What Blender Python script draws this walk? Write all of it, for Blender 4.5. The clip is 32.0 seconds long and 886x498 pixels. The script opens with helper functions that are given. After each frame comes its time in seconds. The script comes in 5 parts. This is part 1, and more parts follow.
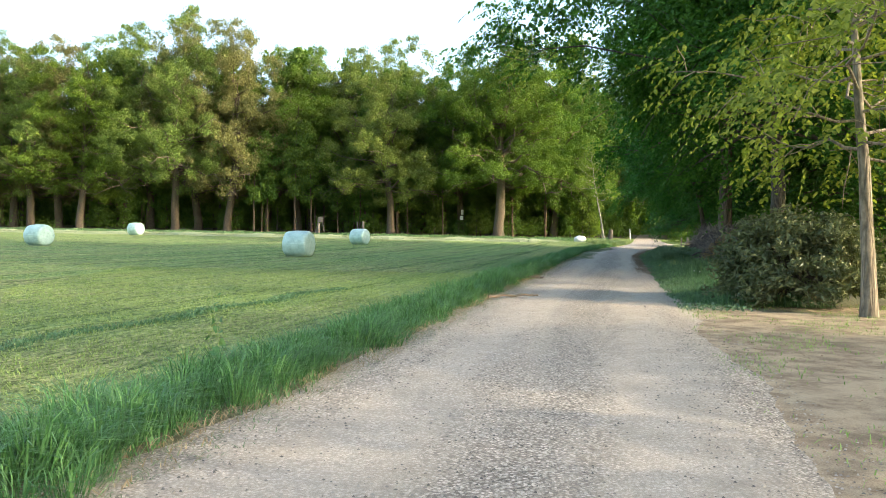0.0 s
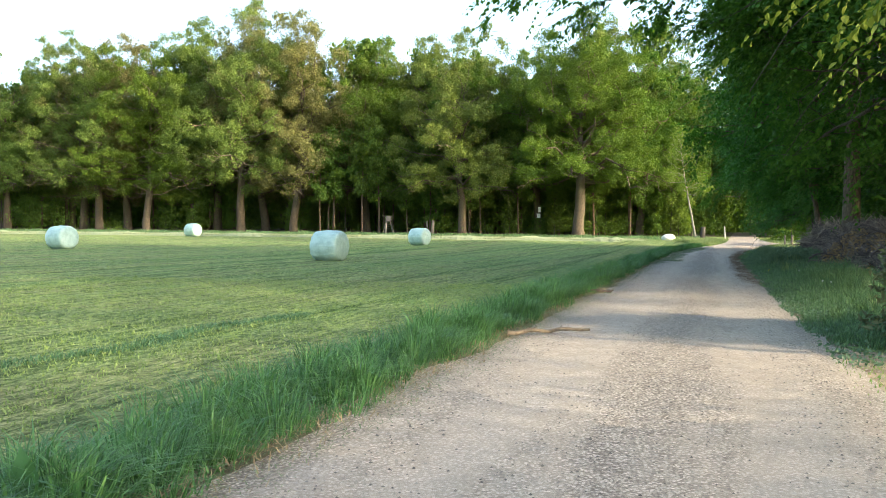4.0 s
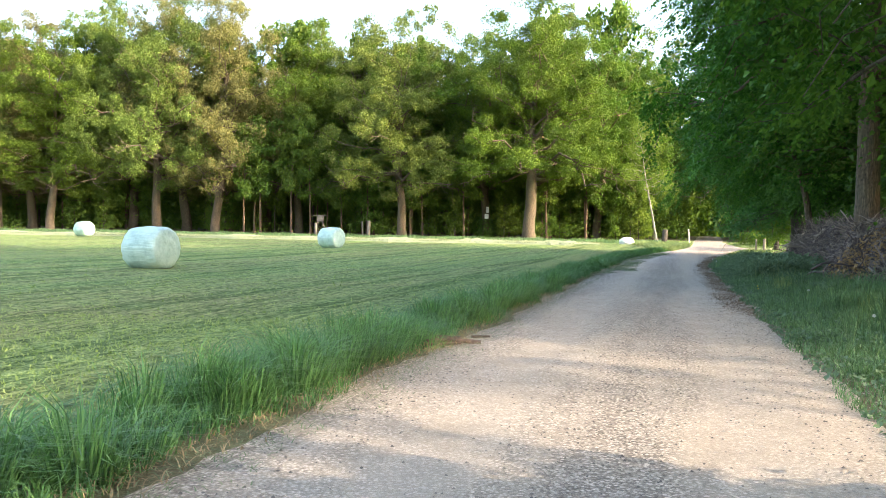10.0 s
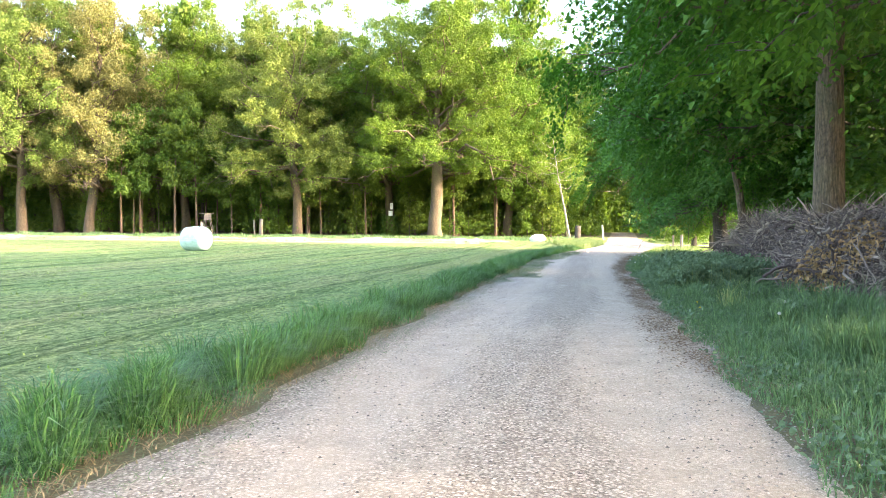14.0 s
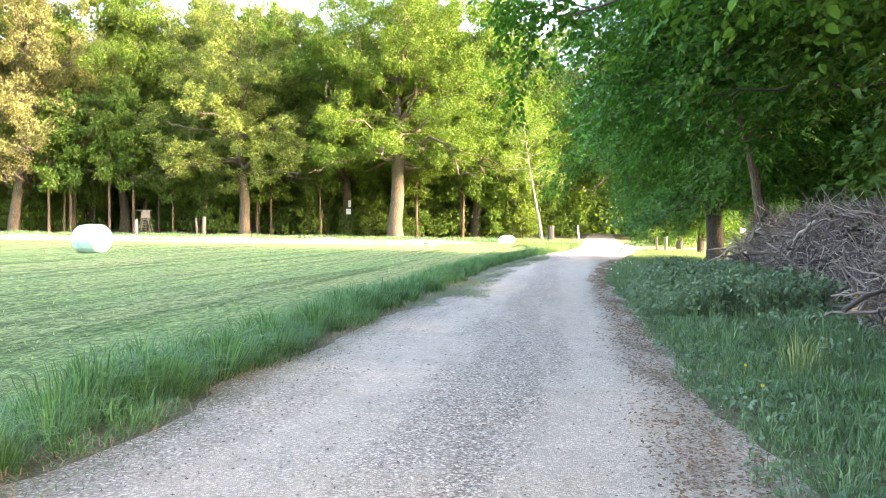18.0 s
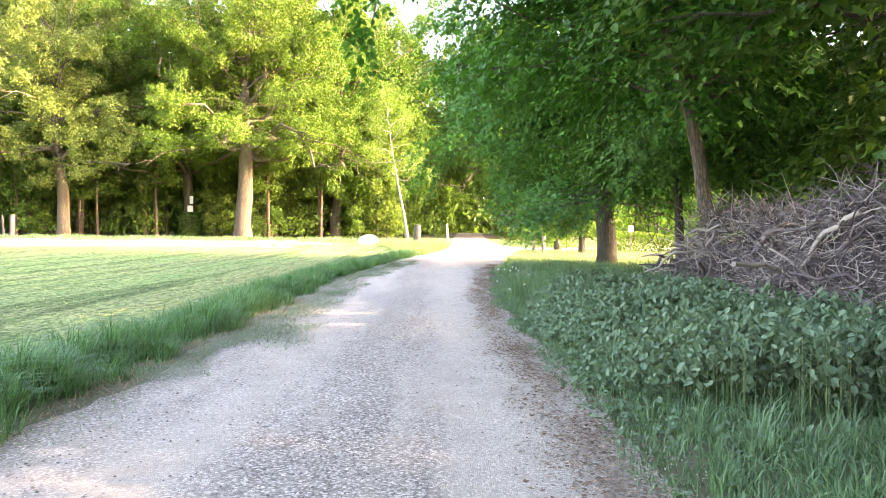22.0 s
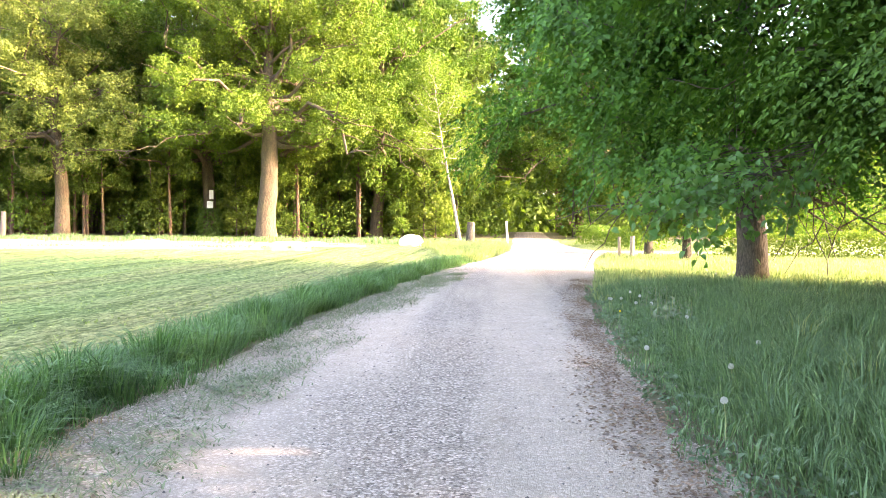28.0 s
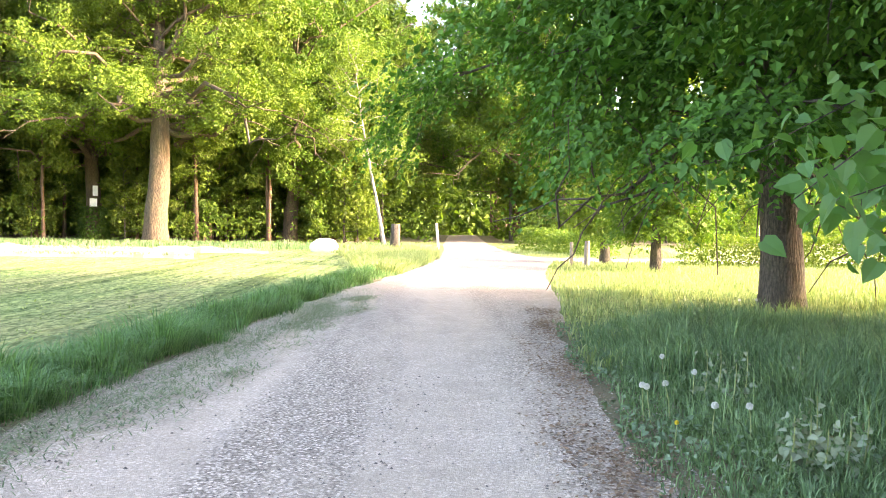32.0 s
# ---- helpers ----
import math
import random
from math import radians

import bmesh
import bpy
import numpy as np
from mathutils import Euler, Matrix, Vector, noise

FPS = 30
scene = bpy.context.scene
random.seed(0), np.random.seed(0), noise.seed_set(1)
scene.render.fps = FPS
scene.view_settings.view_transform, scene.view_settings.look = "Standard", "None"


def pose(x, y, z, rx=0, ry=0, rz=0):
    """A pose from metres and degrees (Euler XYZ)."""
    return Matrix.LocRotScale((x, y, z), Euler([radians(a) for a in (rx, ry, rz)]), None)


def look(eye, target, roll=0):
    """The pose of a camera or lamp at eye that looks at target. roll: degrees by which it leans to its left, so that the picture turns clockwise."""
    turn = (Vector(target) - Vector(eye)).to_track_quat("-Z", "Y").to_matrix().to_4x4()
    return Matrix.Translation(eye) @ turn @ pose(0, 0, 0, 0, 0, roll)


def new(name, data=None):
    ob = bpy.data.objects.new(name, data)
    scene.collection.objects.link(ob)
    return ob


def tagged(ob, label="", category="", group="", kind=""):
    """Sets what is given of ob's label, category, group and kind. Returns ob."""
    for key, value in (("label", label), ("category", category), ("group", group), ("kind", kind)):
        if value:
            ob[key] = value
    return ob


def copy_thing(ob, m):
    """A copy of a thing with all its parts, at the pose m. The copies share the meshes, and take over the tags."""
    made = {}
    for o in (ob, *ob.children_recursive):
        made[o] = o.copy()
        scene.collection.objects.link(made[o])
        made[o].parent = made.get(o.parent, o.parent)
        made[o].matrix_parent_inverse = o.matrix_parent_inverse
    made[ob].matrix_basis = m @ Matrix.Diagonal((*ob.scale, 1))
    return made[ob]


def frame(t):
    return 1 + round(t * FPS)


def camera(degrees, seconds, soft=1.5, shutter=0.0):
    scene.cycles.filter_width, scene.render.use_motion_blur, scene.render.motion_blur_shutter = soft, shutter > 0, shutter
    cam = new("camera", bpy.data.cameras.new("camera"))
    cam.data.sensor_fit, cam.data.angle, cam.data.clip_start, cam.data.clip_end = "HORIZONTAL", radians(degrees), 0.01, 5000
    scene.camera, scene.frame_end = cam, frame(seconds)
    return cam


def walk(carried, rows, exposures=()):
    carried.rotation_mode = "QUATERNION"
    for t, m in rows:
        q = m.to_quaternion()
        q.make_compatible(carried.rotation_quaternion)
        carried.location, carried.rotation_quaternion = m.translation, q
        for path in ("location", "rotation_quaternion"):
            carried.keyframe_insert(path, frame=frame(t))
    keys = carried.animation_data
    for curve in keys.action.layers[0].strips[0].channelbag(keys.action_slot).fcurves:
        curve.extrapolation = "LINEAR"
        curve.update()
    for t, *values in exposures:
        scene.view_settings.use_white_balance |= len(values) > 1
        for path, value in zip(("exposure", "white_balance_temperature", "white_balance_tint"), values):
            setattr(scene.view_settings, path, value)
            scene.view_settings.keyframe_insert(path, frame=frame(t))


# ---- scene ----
cam = camera(56.0, 32.0, soft=0.6)
METRES, EYE, TILT, LEAN, TURN = 52.2, 1.2, 0.0, -1.5, 0.0
ROWS = [
    (0.0, 0.0, 0.0, 0.0, -0.02, -0.93, 1.12),
    (0.5, 0.0035, 0.0171, 0.0, 3.95, -0.74, 1.61),
    (1.0, 0.0085, 0.0359, 0.0002, 7.33, -0.7, 1.5),
    (1.5, 0.0118, 0.0498, -0.0003, 9.22, -0.66, 1.49),
    (2.0, 0.0139, 0.0632, -0.0007, 9.61, -0.66, 1.6),
    (2.5, 0.0164, 0.0775, -0.0007, 9.86, -0.68, 1.59),
    (3.0, 0.0185, 0.0919, -0.0004, 9.34, -0.76, 1.46),
    (3.5, 0.0207, 0.1069, -0.0002, 7.81, -0.8, 1.54),
    (4.0, 0.023, 0.1221, -0.0005, 5.87, -0.83, 1.5),
    (4.5, 0.0256, 0.1359, -0.0007, 5.44, -0.73, 1.8),
    (6.5, 0.0413, 0.1944, -0.0024, 5.05, -0.73, 1.78),
    (7.0, 0.0448, 0.2106, -0.0021, 4.29, -0.74, 1.71),
    (7.5, 0.0486, 0.2255, -0.0027, 4.16, -0.59, 1.91),
    (8.0, 0.0526, 0.2408, -0.0024, 3.48, -0.59, 1.72),
    (8.5, 0.0556, 0.2559, -0.0029, 3.32, -0.54, 1.83),
    (9.0, 0.0584, 0.2713, -0.0027, 3.28, -0.72, 1.29),
    (9.5, 0.0594, 0.2868, -0.0031, 3.41, -0.77, 0.96),
    (10.0, 0.0602, 0.3011, -0.0035, 3.49, -0.67, 1.13),
    (10.5, 0.0616, 0.313, -0.0034, 3.77, -0.34, 1.71),
    (11.0, 0.0652, 0.3266, -0.0035, 2.25, -0.66, 1.57),
    (11.5, 0.0686, 0.3424, -0.0025, -2.03, -0.69, 1.71),
    (12.0, 0.0719, 0.3584, -0.0028, -5.92, -0.91, 1.69),
    (12.5, 0.0755, 0.3732, -0.0028, -6.06, -0.94, 2.04),
    (13.0, 0.0801, 0.3879, -0.0034, -5.71, -0.97, 1.85),
    (13.5, 0.0833, 0.4021, -0.0028, -3.94, -0.91, 2.02),
    (14.0, 0.0866, 0.4164, -0.0032, -2.1, -0.95, 1.72),
    (14.5, 0.0904, 0.4317, -0.0028, 2.13, -0.87, 2.0),
    (16.5, 0.1045, 0.4926, -0.0035, 4.73, -0.96, 1.51),
    (17.0, 0.1093, 0.5085, -0.0037, 4.04, -0.91, 1.75),
    (17.5, 0.1133, 0.5249, -0.0032, 2.24, -0.89, 1.49),
    (18.0, 0.1171, 0.5421, -0.0034, -3.66, -0.97, 1.43),
    (18.5, 0.1193, 0.5577, -0.0033, -6.7, -1.0, 1.53),
    (19.0, 0.1227, 0.5734, -0.0034, -12.51, -1.06, 1.45),
    (19.5, 0.1251, 0.5888, -0.0036, -15.8, -1.09, 1.41),
    (20.0, 0.1281, 0.6039, -0.0036, -16.75, -1.1, 1.56),
    (20.5, 0.1312, 0.6191, -0.0038, -15.18, -1.08, 1.67),
    (21.0, 0.1349, 0.6337, -0.004, -13.95, -1.18, 1.62),
    (21.5, 0.1381, 0.649, -0.0032, -13.14, -1.22, 1.56),
    (22.0, 0.1415, 0.6639, -0.0032, -12.77, -1.27, 1.62),
    (22.5, 0.1446, 0.6799, -0.0032, -11.84, -1.27, 1.57),
    (23.0, 0.1478, 0.6948, -0.0033, -11.31, -1.33, 1.5),
    (23.5, 0.1506, 0.7105, -0.0027, -10.98, -1.32, 1.48),
    (24.0, 0.1542, 0.7261, -0.0024, -10.48, -1.35, 1.72),
    (24.5, 0.1583, 0.7412, -0.0021, -9.26, -1.37, 1.93),
    (25.0, 0.1626, 0.7559, -0.0028, -9.03, -1.39, 1.61),
    (25.5, 0.1664, 0.7721, -0.0022, -9.15, -1.42, 1.67),
    (27.5, 0.1775, 0.8348, -0.0033, -9.22, -1.27, 1.43),
    (28.0, 0.1808, 0.8508, -0.0036, -8.93, -1.21, 1.67),
    (28.5, 0.1837, 0.8674, -0.0032, -8.87, -1.18, 1.43),
    (29.0, 0.1876, 0.8833, -0.0031, -9.45, -1.16, 1.59),
    (29.5, 0.1912, 0.8993, -0.0026, -9.8, -1.12, 1.78),
    (30.0, 0.1962, 0.9143, -0.0027, -9.97, -1.06, 2.11),
    (30.5, 0.2007, 0.9293, -0.0024, -10.61, -1.05, 1.71),
    (31.0, 0.205, 0.9449, -0.0029, -12.38, -1.14, 1.73),
    (31.5, 0.2088, 0.9603, -0.0024, -12.9, -1.14, 1.83),
    (32.0, 0.2125, 0.9755, -0.003, -13.55, -1.18, 1.48),
]
EXPOSURES = ((0.0, 2.25, 6550, 5), (1.0, 2.1, 6550, 5), (2.0, 2.1, 6550, 5), (4.0, 2.3, 6550, 6), (8.0, 2.75, 6700, 11), (11.0, 2.95, 6700, 13), (14.0, 3.7, 6900, 16), (17.0, 3.8, 7000, 18), (20.0, 4.25, 7300, 24), (25.0, 4.25, 7550, 28), (28.5, 4.1, 7550, 27), (32.0, 4.0, 7550, 24))
walk(cam, [(t, pose(0, 0, EYE, TILT, LEAN, TURN) @ pose(METRES * x, METRES * y, METRES * z, 90 + pitch, roll, yaw)) for t, x, y, z, yaw, pitch, roll in ROWS],
     exposures=EXPOSURES)

# ---- sky and sun ----
SUN_AZ, SUN_EL = radians(-20.0), radians(19.0)     # azimuth from +x towards +y
to_sun = Vector((math.cos(SUN_AZ) * math.cos(SUN_EL), math.sin(SUN_AZ) * math.cos(SUN_EL), math.sin(SUN_EL)))
world = bpy.data.worlds.new("evening_sky")
scene.world = world
world.use_nodes = True
wn = world.node_tree
sky = wn.nodes.new("ShaderNodeTexSky")
sky.sky_type, sky.sun_disc = "NISHITA", False
sky.sun_elevation, sky.sun_rotation = SUN_EL, math.pi / 2 - SUN_AZ
sky.air_density, sky.dust_density, sky.ozone_density = 1.0, 3.0, 1.0
wn.links.new(sky.outputs[0], wn.nodes["Background"].inputs[0])
wn.nodes["Background"].inputs[1].default_value = 0.15
sun = new("sun", bpy.data.lights.new("sun", "SUN"))
sun.data.energy, sun.data.angle, sun.data.color = 1.5, radians(0.6), (1.0, 0.87, 0.66)
sun.matrix_world = look(to_sun * 200, (0, 0, 0))


# ---- materials ----
def material(name, build):
    m = bpy.data.materials.new(name)
    m.use_nodes = True
    nt = m.node_tree
    b = nt.nodes["Principled BSDF"]
    build(nt, b)
    return m


def node(nt, kind, **kw):
    n = nt.nodes.new(kind)
    for k, v in kw.items():
        if k in n.inputs:
            n.inputs[k].default_value = v
    return n


def coords(nt, scale=(1, 1, 1), obj=True):
    tc = nt.nodes.new("ShaderNodeTexCoord")
    mp = nt.nodes.new("ShaderNodeMapping")
    mp.inputs["Scale"].default_value = scale
    nt.links.new(tc.outputs["Object" if obj else "Generated"], mp.inputs["Vector"])
    return mp.outputs[0]


def world_coords(nt, scale=(1, 1, 1), rz=0.0):
    g = nt.nodes.new("ShaderNodeNewGeometry")
    mp = nt.nodes.new("ShaderNodeMapping")
    if rz:                                   # turn first, then stretch
        mp.vector_type, scale = "TEXTURE", tuple(1 / k for k in scale)
    mp.inputs["Scale"].default_value = scale
    mp.inputs["Rotation"].default_value = (0, 0, rz)
    nt.links.new(g.outputs["Position"], mp.inputs["Vector"])
    return mp.outputs[0]


def noise_tex(nt, vec, scale, detail=4.0, rough=0.55):
    n = node(nt, "ShaderNodeTexNoise", Scale=scale, Detail=detail, Roughness=rough)
    nt.links.new(vec, n.inputs["Vector"])
    return n.outputs["Fac"]


def ramp(nt, fac, stops):
    r = nt.nodes.new("ShaderNodeValToRGB")
    el = r.color_ramp.elements
    while len(el) < len(stops):
        el.new(0.5)
    for e, (p, c) in zip(el, stops):
        e.position, e.color = p, (*c, 1)
    nt.links.new(fac, r.inputs[0])
    return r.outputs[0]


def mix(nt, fac, a, b, blend="MIX"):
    m = nt.nodes.new("ShaderNodeMix")
    m.data_type, m.blend_type = "RGBA", blend
    for s, v in ((m.inputs["Factor"], fac), (m.inputs["A"], a), (m.inputs["B"], b)):
        if isinstance(v, (int, float)):
            s.default_value = v
        elif isinstance(v, tuple):
            s.default_value = (*v, 1)
        else:
            nt.links.new(v, s)
    return m.outputs["Result"]


def bump(nt, b, height, strength, distance):
    n = node(nt, "ShaderNodeBump", Strength=strength, Distance=distance)
    nt.links.new(height, n.inputs["Height"])
    nt.links.new(n.outputs[0], b.inputs["Normal"])


def leaf_material(name, dark, mid, light, through_light=0.45, rough=0.5, patch=0.35):
    """Leaf colours that vary leaf by leaf, bough by bough and tree by tree, with light shining through."""
    def build(nt, b):
        g = nt.nodes.new("ShaderNodeNewGeometry")
        leaf = ramp(nt, g.outputs["Random Per Island"], [(0.0, dark), (0.5, mid), (1.0, light)])
        big = noise_tex(nt, world_coords(nt), patch, 2.0)
        col = mix(nt, big, leaf, mix(nt, 0.6, leaf, light), "MIX")
        info = nt.nodes.new("ShaderNodeObjectInfo")
        hsv = nt.nodes.new("ShaderNodeHueSaturation")
        mr = node(nt, "ShaderNodeMapRange")
        mr.inputs["To Min"].default_value, mr.inputs["To Max"].default_value = 0.485, 0.515
        nt.links.new(info.outputs["Random"], mr.inputs["Value"])
        nt.links.new(mr.outputs[0], hsv.inputs["Hue"])
        nt.links.new(col, hsv.inputs["Color"])
        nt.links.new(hsv.outputs[0], b.inputs["Base Color"])
        b.inputs["Roughness"].default_value = rough
        b.inputs["Specular IOR Level"].default_value = 0.22
        tr = nt.nodes.new("ShaderNodeBsdfTranslucent")
        warm = mix(nt, 1.0, hsv.outputs[0], (1.1, 1.25, 0.5), "MULTIPLY")
        nt.links.new(warm, tr.inputs["Color"])
        ms = nt.nodes.new("ShaderNodeMixShader")
        ms.inputs[0].default_value = through_light
        out = nt.nodes["Material Output"]
        nt.links.new(b.outputs[0], ms.inputs[1])
        nt.links.new(tr.outputs[0], ms.inputs[2])
        nt.links.new(ms.outputs[0], out.inputs["Surface"])
    return material(name, build)


def bark_material(name, dark, light, scale=6.0, moss=0.25, ridge=0.03):
    def build(nt, b):
        v = coords(nt, (1, 1, 0.11))
        warp = node(nt, "ShaderNodeTexNoise", Scale=3.0, Detail=3.0)
        nt.links.new(v, warp.inputs["Vector"])
        add = nt.nodes.new("ShaderNodeVectorMath")
        add.operation = "MULTIPLY_ADD"
        nt.links.new(warp.outputs["Color"], add.inputs[0])
        add.inputs[1].default_value = (0.16, 0.16, 0.16)
        nt.links.new(v, add.inputs[2])
        vor = node(nt, "ShaderNodeTexVoronoi", Scale=scale * 3.6)
        vor.feature = "DISTANCE_TO_EDGE"
        nt.links.new(add.outputs[0], vor.inputs["Vector"])
        n = noise_tex(nt, coords(nt, (1, 1, 0.5)), scale * 5, 6.0, 0.7)
        big = noise_tex(nt, coords(nt), 0.9, 3.0)
        plates = ramp(nt, vor.outputs["Distance"], [(0.0, (0.42, 0.42, 0.42)), (0.22, (1, 1, 1))])
        col = ramp(nt, n, [(0.32, dark), (0.66, light)])
        col = mix(nt, 0.85, col, plates, "MULTIPLY")
        green = ramp(nt, big, [(0.5, (0, 0, 0)), (0.72, (moss, moss, moss))])
        col = mix(nt, green, col, (0.10, 0.12, 0.05))
        nt.links.new(col, b.inputs["Base Color"])
        b.inputs["Roughness"].default_value = 0.9
        bump(nt, b, mix(nt, 0.3, plates, n), 1.0, ridge)
    return material(name, build)


def gravel_build(nt, b):
    v = world_coords(nt)
    vor = node(nt, "ShaderNodeTexVoronoi", Scale=52.0)
    nt.links.new(v, vor.inputs["Vector"])
    vor2 = node(nt, "ShaderNodeTexVoronoi", Scale=140.0)
    nt.links.new(v, vor2.inputs["Vector"])
    grain = noise_tex(nt, v, 190.0, 3.0, 0.75)
    spots = noise_tex(nt, v, 2.6, 5.0, 0.65)
    streak = noise_tex(nt, world_coords(nt, (1.9, 0.22, 1), radians(-12.2)), 1.0, 4.0, 0.6)
    sep = nt.nodes.new("ShaderNodeSeparateXYZ")
    nt.links.new(v, sep.inputs[0])
    along = node(nt, "ShaderNodeMath")
    along.operation, along.inputs[1].default_value = "MULTIPLY_ADD", -0.215
    nt.links.new(sep.outputs["Y"], along.inputs[0])
    nt.links.new(sep.outputs["X"], along.inputs[2])
    shifted = node(nt, "ShaderNodeMath")
    shifted.operation, shifted.inputs[1].default_value = "MULTIPLY_ADD", 2.4
    nt.links.new(streak, shifted.inputs[0])
    nt.links.new(along.outputs[0], shifted.inputs[2])
    place = node(nt, "ShaderNodeMapRange")
    place.inputs["From Min"].default_value, place.inputs["From Max"].default_value = -3.0 + 1.2, 1.7 + 1.2
    nt.links.new(shifted.outputs[0], place.inputs["Value"])
    k1, k0 = (0.90, 0.90, 0.90), (0.28, 0.28, 0.28)
    cover = ramp(nt, place.outputs[0], [(0.06, k1), (0.24, k0), (0.34, k0), (0.47, k1), (0.53, k1), (0.66, k0), (0.78, k0), (0.94, k1)])
    cover = mix(nt, 0.22, cover, ramp(nt, spots, [(0.35, (0, 0, 0)), (0.65, (1, 1, 1))]))
    fine = ramp(nt, spots, [(0.30, (0.41, 0.34, 0.265)), (0.68, (0.62, 0.525, 0.425))])
    fine = mix(nt, 0.5, fine, ramp(nt, grain, [(0.34, (0.38, 0.36, 0.33)), (0.48, (1, 1, 1)), (0.64, (1.35, 1.34, 1.32))]), "MULTIPLY")
    stone = ramp(nt, vor.outputs["Color"], [(0.0, (0.09, 0.083, 0.077)), (0.45, (0.385, 0.325, 0.268)), (1.0, (0.86, 0.76, 0.655))])
    # Shade of the gaps put into colour: stones darken towards their rims.
    dark = ramp(nt, vor.outputs["Distance"], [(0.32, (1, 1, 1)), (0.74, (0.42, 0.40, 0.38))])
    stone = mix(nt, 1.0, stone, dark, "MULTIPLY")
    stone = mix(nt, 0.7, stone, ramp(nt, grain, [(0.36, (0.45, 0.43, 0.41)), (0.5, (1, 1, 1)), (0.64, (1.5, 1.48, 1.45))]), "MULTIPLY")
    col = mix(nt, cover, fine, stone)
    nt.links.new(col, b.inputs["Base Color"])
    b.inputs["Roughness"].default_value = 0.93
    b.inputs["Specular IOR Level"].default_value = 0.2
    h = mix(nt, 0.5, vor.outputs["Distance"], vor2.outputs["Distance"])
    inv = nt.nodes.new("ShaderNodeInvert")
    nt.links.new(h, inv.inputs["Color"])
    bump(nt, b, mix(nt, 0.3, inv.outputs[0], grain), 1.0, 0.016)


def field_build(nt, b):
    v = world_coords(nt)
    stripes = noise_tex(nt, world_coords(nt, (0.45, 0.03, 1), radians(-13)), 1.0, 3.0, 0.6)
    swath = noise_tex(nt, world_coords(nt, (1.5, 0.05, 1), radians(-13)), 1.0, 4.0, 0.65)
    combed = noise_tex(nt, world_coords(nt, (7.0, 0.5, 1), radians(-13)), 1.0, 4.0, 0.7)
    blot = noise_tex(nt, v, 0.45, 5.0, 0.65)
    tuft = noise_tex(nt, v, 9.0, 5.0, 0.75)
    fine = noise_tex(nt, v, 42.0, 4.0, 0.8)
    speck = noise_tex(nt, world_coords(nt, (13.0, 3.2, 1), radians(-6)), 1.0, 3.0, 0.75)
    line = noise_tex(nt, world_coords(nt, (3.2, 0.012, 1), radians(-12.3)), 1.0, 2.0, 0.5)
    grassy = ramp(nt, fine, [(0.32, (0.068, 0.125, 0.032)), (0.52, (0.22, 0.312, 0.118)), (0.68, (0.42, 0.475, 0.245))])
    dry = ramp(nt, fine, [(0.32, (0.15, 0.14, 0.055)), (0.68, (0.49, 0.445, 0.25))])
    m1 = ramp(nt, stripes, [(0.42, (0, 0, 0)), (0.60, (1, 1, 1))])
    m2 = ramp(nt, blot, [(0.40, (0, 0, 0)), (0.70, (0.9, 0.9, 0.9))])
    col = mix(nt, mix(nt, 0.2, mix(nt, 0.5, m1, m2), (0, 0, 0)), grassy, dry)
    col = mix(nt, 0.7, col, ramp(nt, swath, [(0.37, (0.40, 0.50, 0.40)), (0.46, (1, 1, 1))]), "MULTIPLY")
    col = mix(nt, 0.75, col, ramp(nt, combed, [(0.36, (0.55, 0.62, 0.52)), (0.58, (1.15, 1.12, 1.1))]), "MULTIPLY")
    col = mix(nt, 0.7, col, ramp(nt, tuft, [(0.40, (0.36, 0.44, 0.32)), (0.57, (1.2, 1.18, 1.15))]), "MULTIPLY")
    col = mix(nt, 0.8, col, ramp(nt, speck, [(0.40, (0.45, 0.52, 0.42)), (0.50, (1, 1, 1)), (0.62, (1.35, 1.28, 1.2))]), "MULTIPLY")
    col = mix(nt, 0.7, col, ramp(nt, line, [(0.36, (0.50, 0.60, 0.50)), (0.43, (1, 1, 1)), (0.60, (1, 1, 1)), (0.68, (1.3, 1.22, 1.0))]), "MULTIPLY")
    nt.links.new(col, b.inputs["Base Color"])
    b.inputs["Roughness"].default_value = 0.95
    b.inputs["Specular IOR Level"].default_value = 0.1
    bump(nt, b, mix(nt, 0.5, fine, tuft), 1.0, 0.06)


def soil_build(nt, b):
    v = world_coords(nt)
    n1, n2 = noise_tex(nt, v, 1.3, 5.0), noise_tex(nt, v, 45.0, 4.0, 0.7)
    col = mix(nt, n1, ramp(nt, n2, [(0.3, (0.07, 0.05, 0.03)), (0.7, (0.20, 0.15, 0.09))]),
              ramp(nt, n2, [(0.3, (0.05, 0.07, 0.025)), (0.7, (0.16, 0.17, 0.07))]))
    nt.links.new(col, b.inputs["Base Color"])
    b.inputs["Roughness"].default_value = 0.95
    bump(nt, b, n2, 0.9, 0.03)


def sand_build(nt, b):
    v = world_coords(nt)
    n1, n2 = noise_tex(nt, v, 2.2, 5.0, 0.65), noise_tex(nt, v, 90.0, 4.0, 0.7)
    col = mix(nt, ramp(nt, n1, [(0.4, (0, 0, 0)), (0.62, (1, 1, 1))]), ramp(nt, n2, [(0.3, (0.25, 0.18, 0.11)), (0.7, (0.52, 0.41, 0.28))]),
              ramp(nt, n2, [(0.3, (0.11, 0.075, 0.047)), (0.7, (0.27, 0.195, 0.125))]))
    nt.links.new(col, b.inputs["Base Color"])
    b.inputs["Roughness"].default_value = 0.95
    bump(nt, b, n2, 0.8, 0.02)


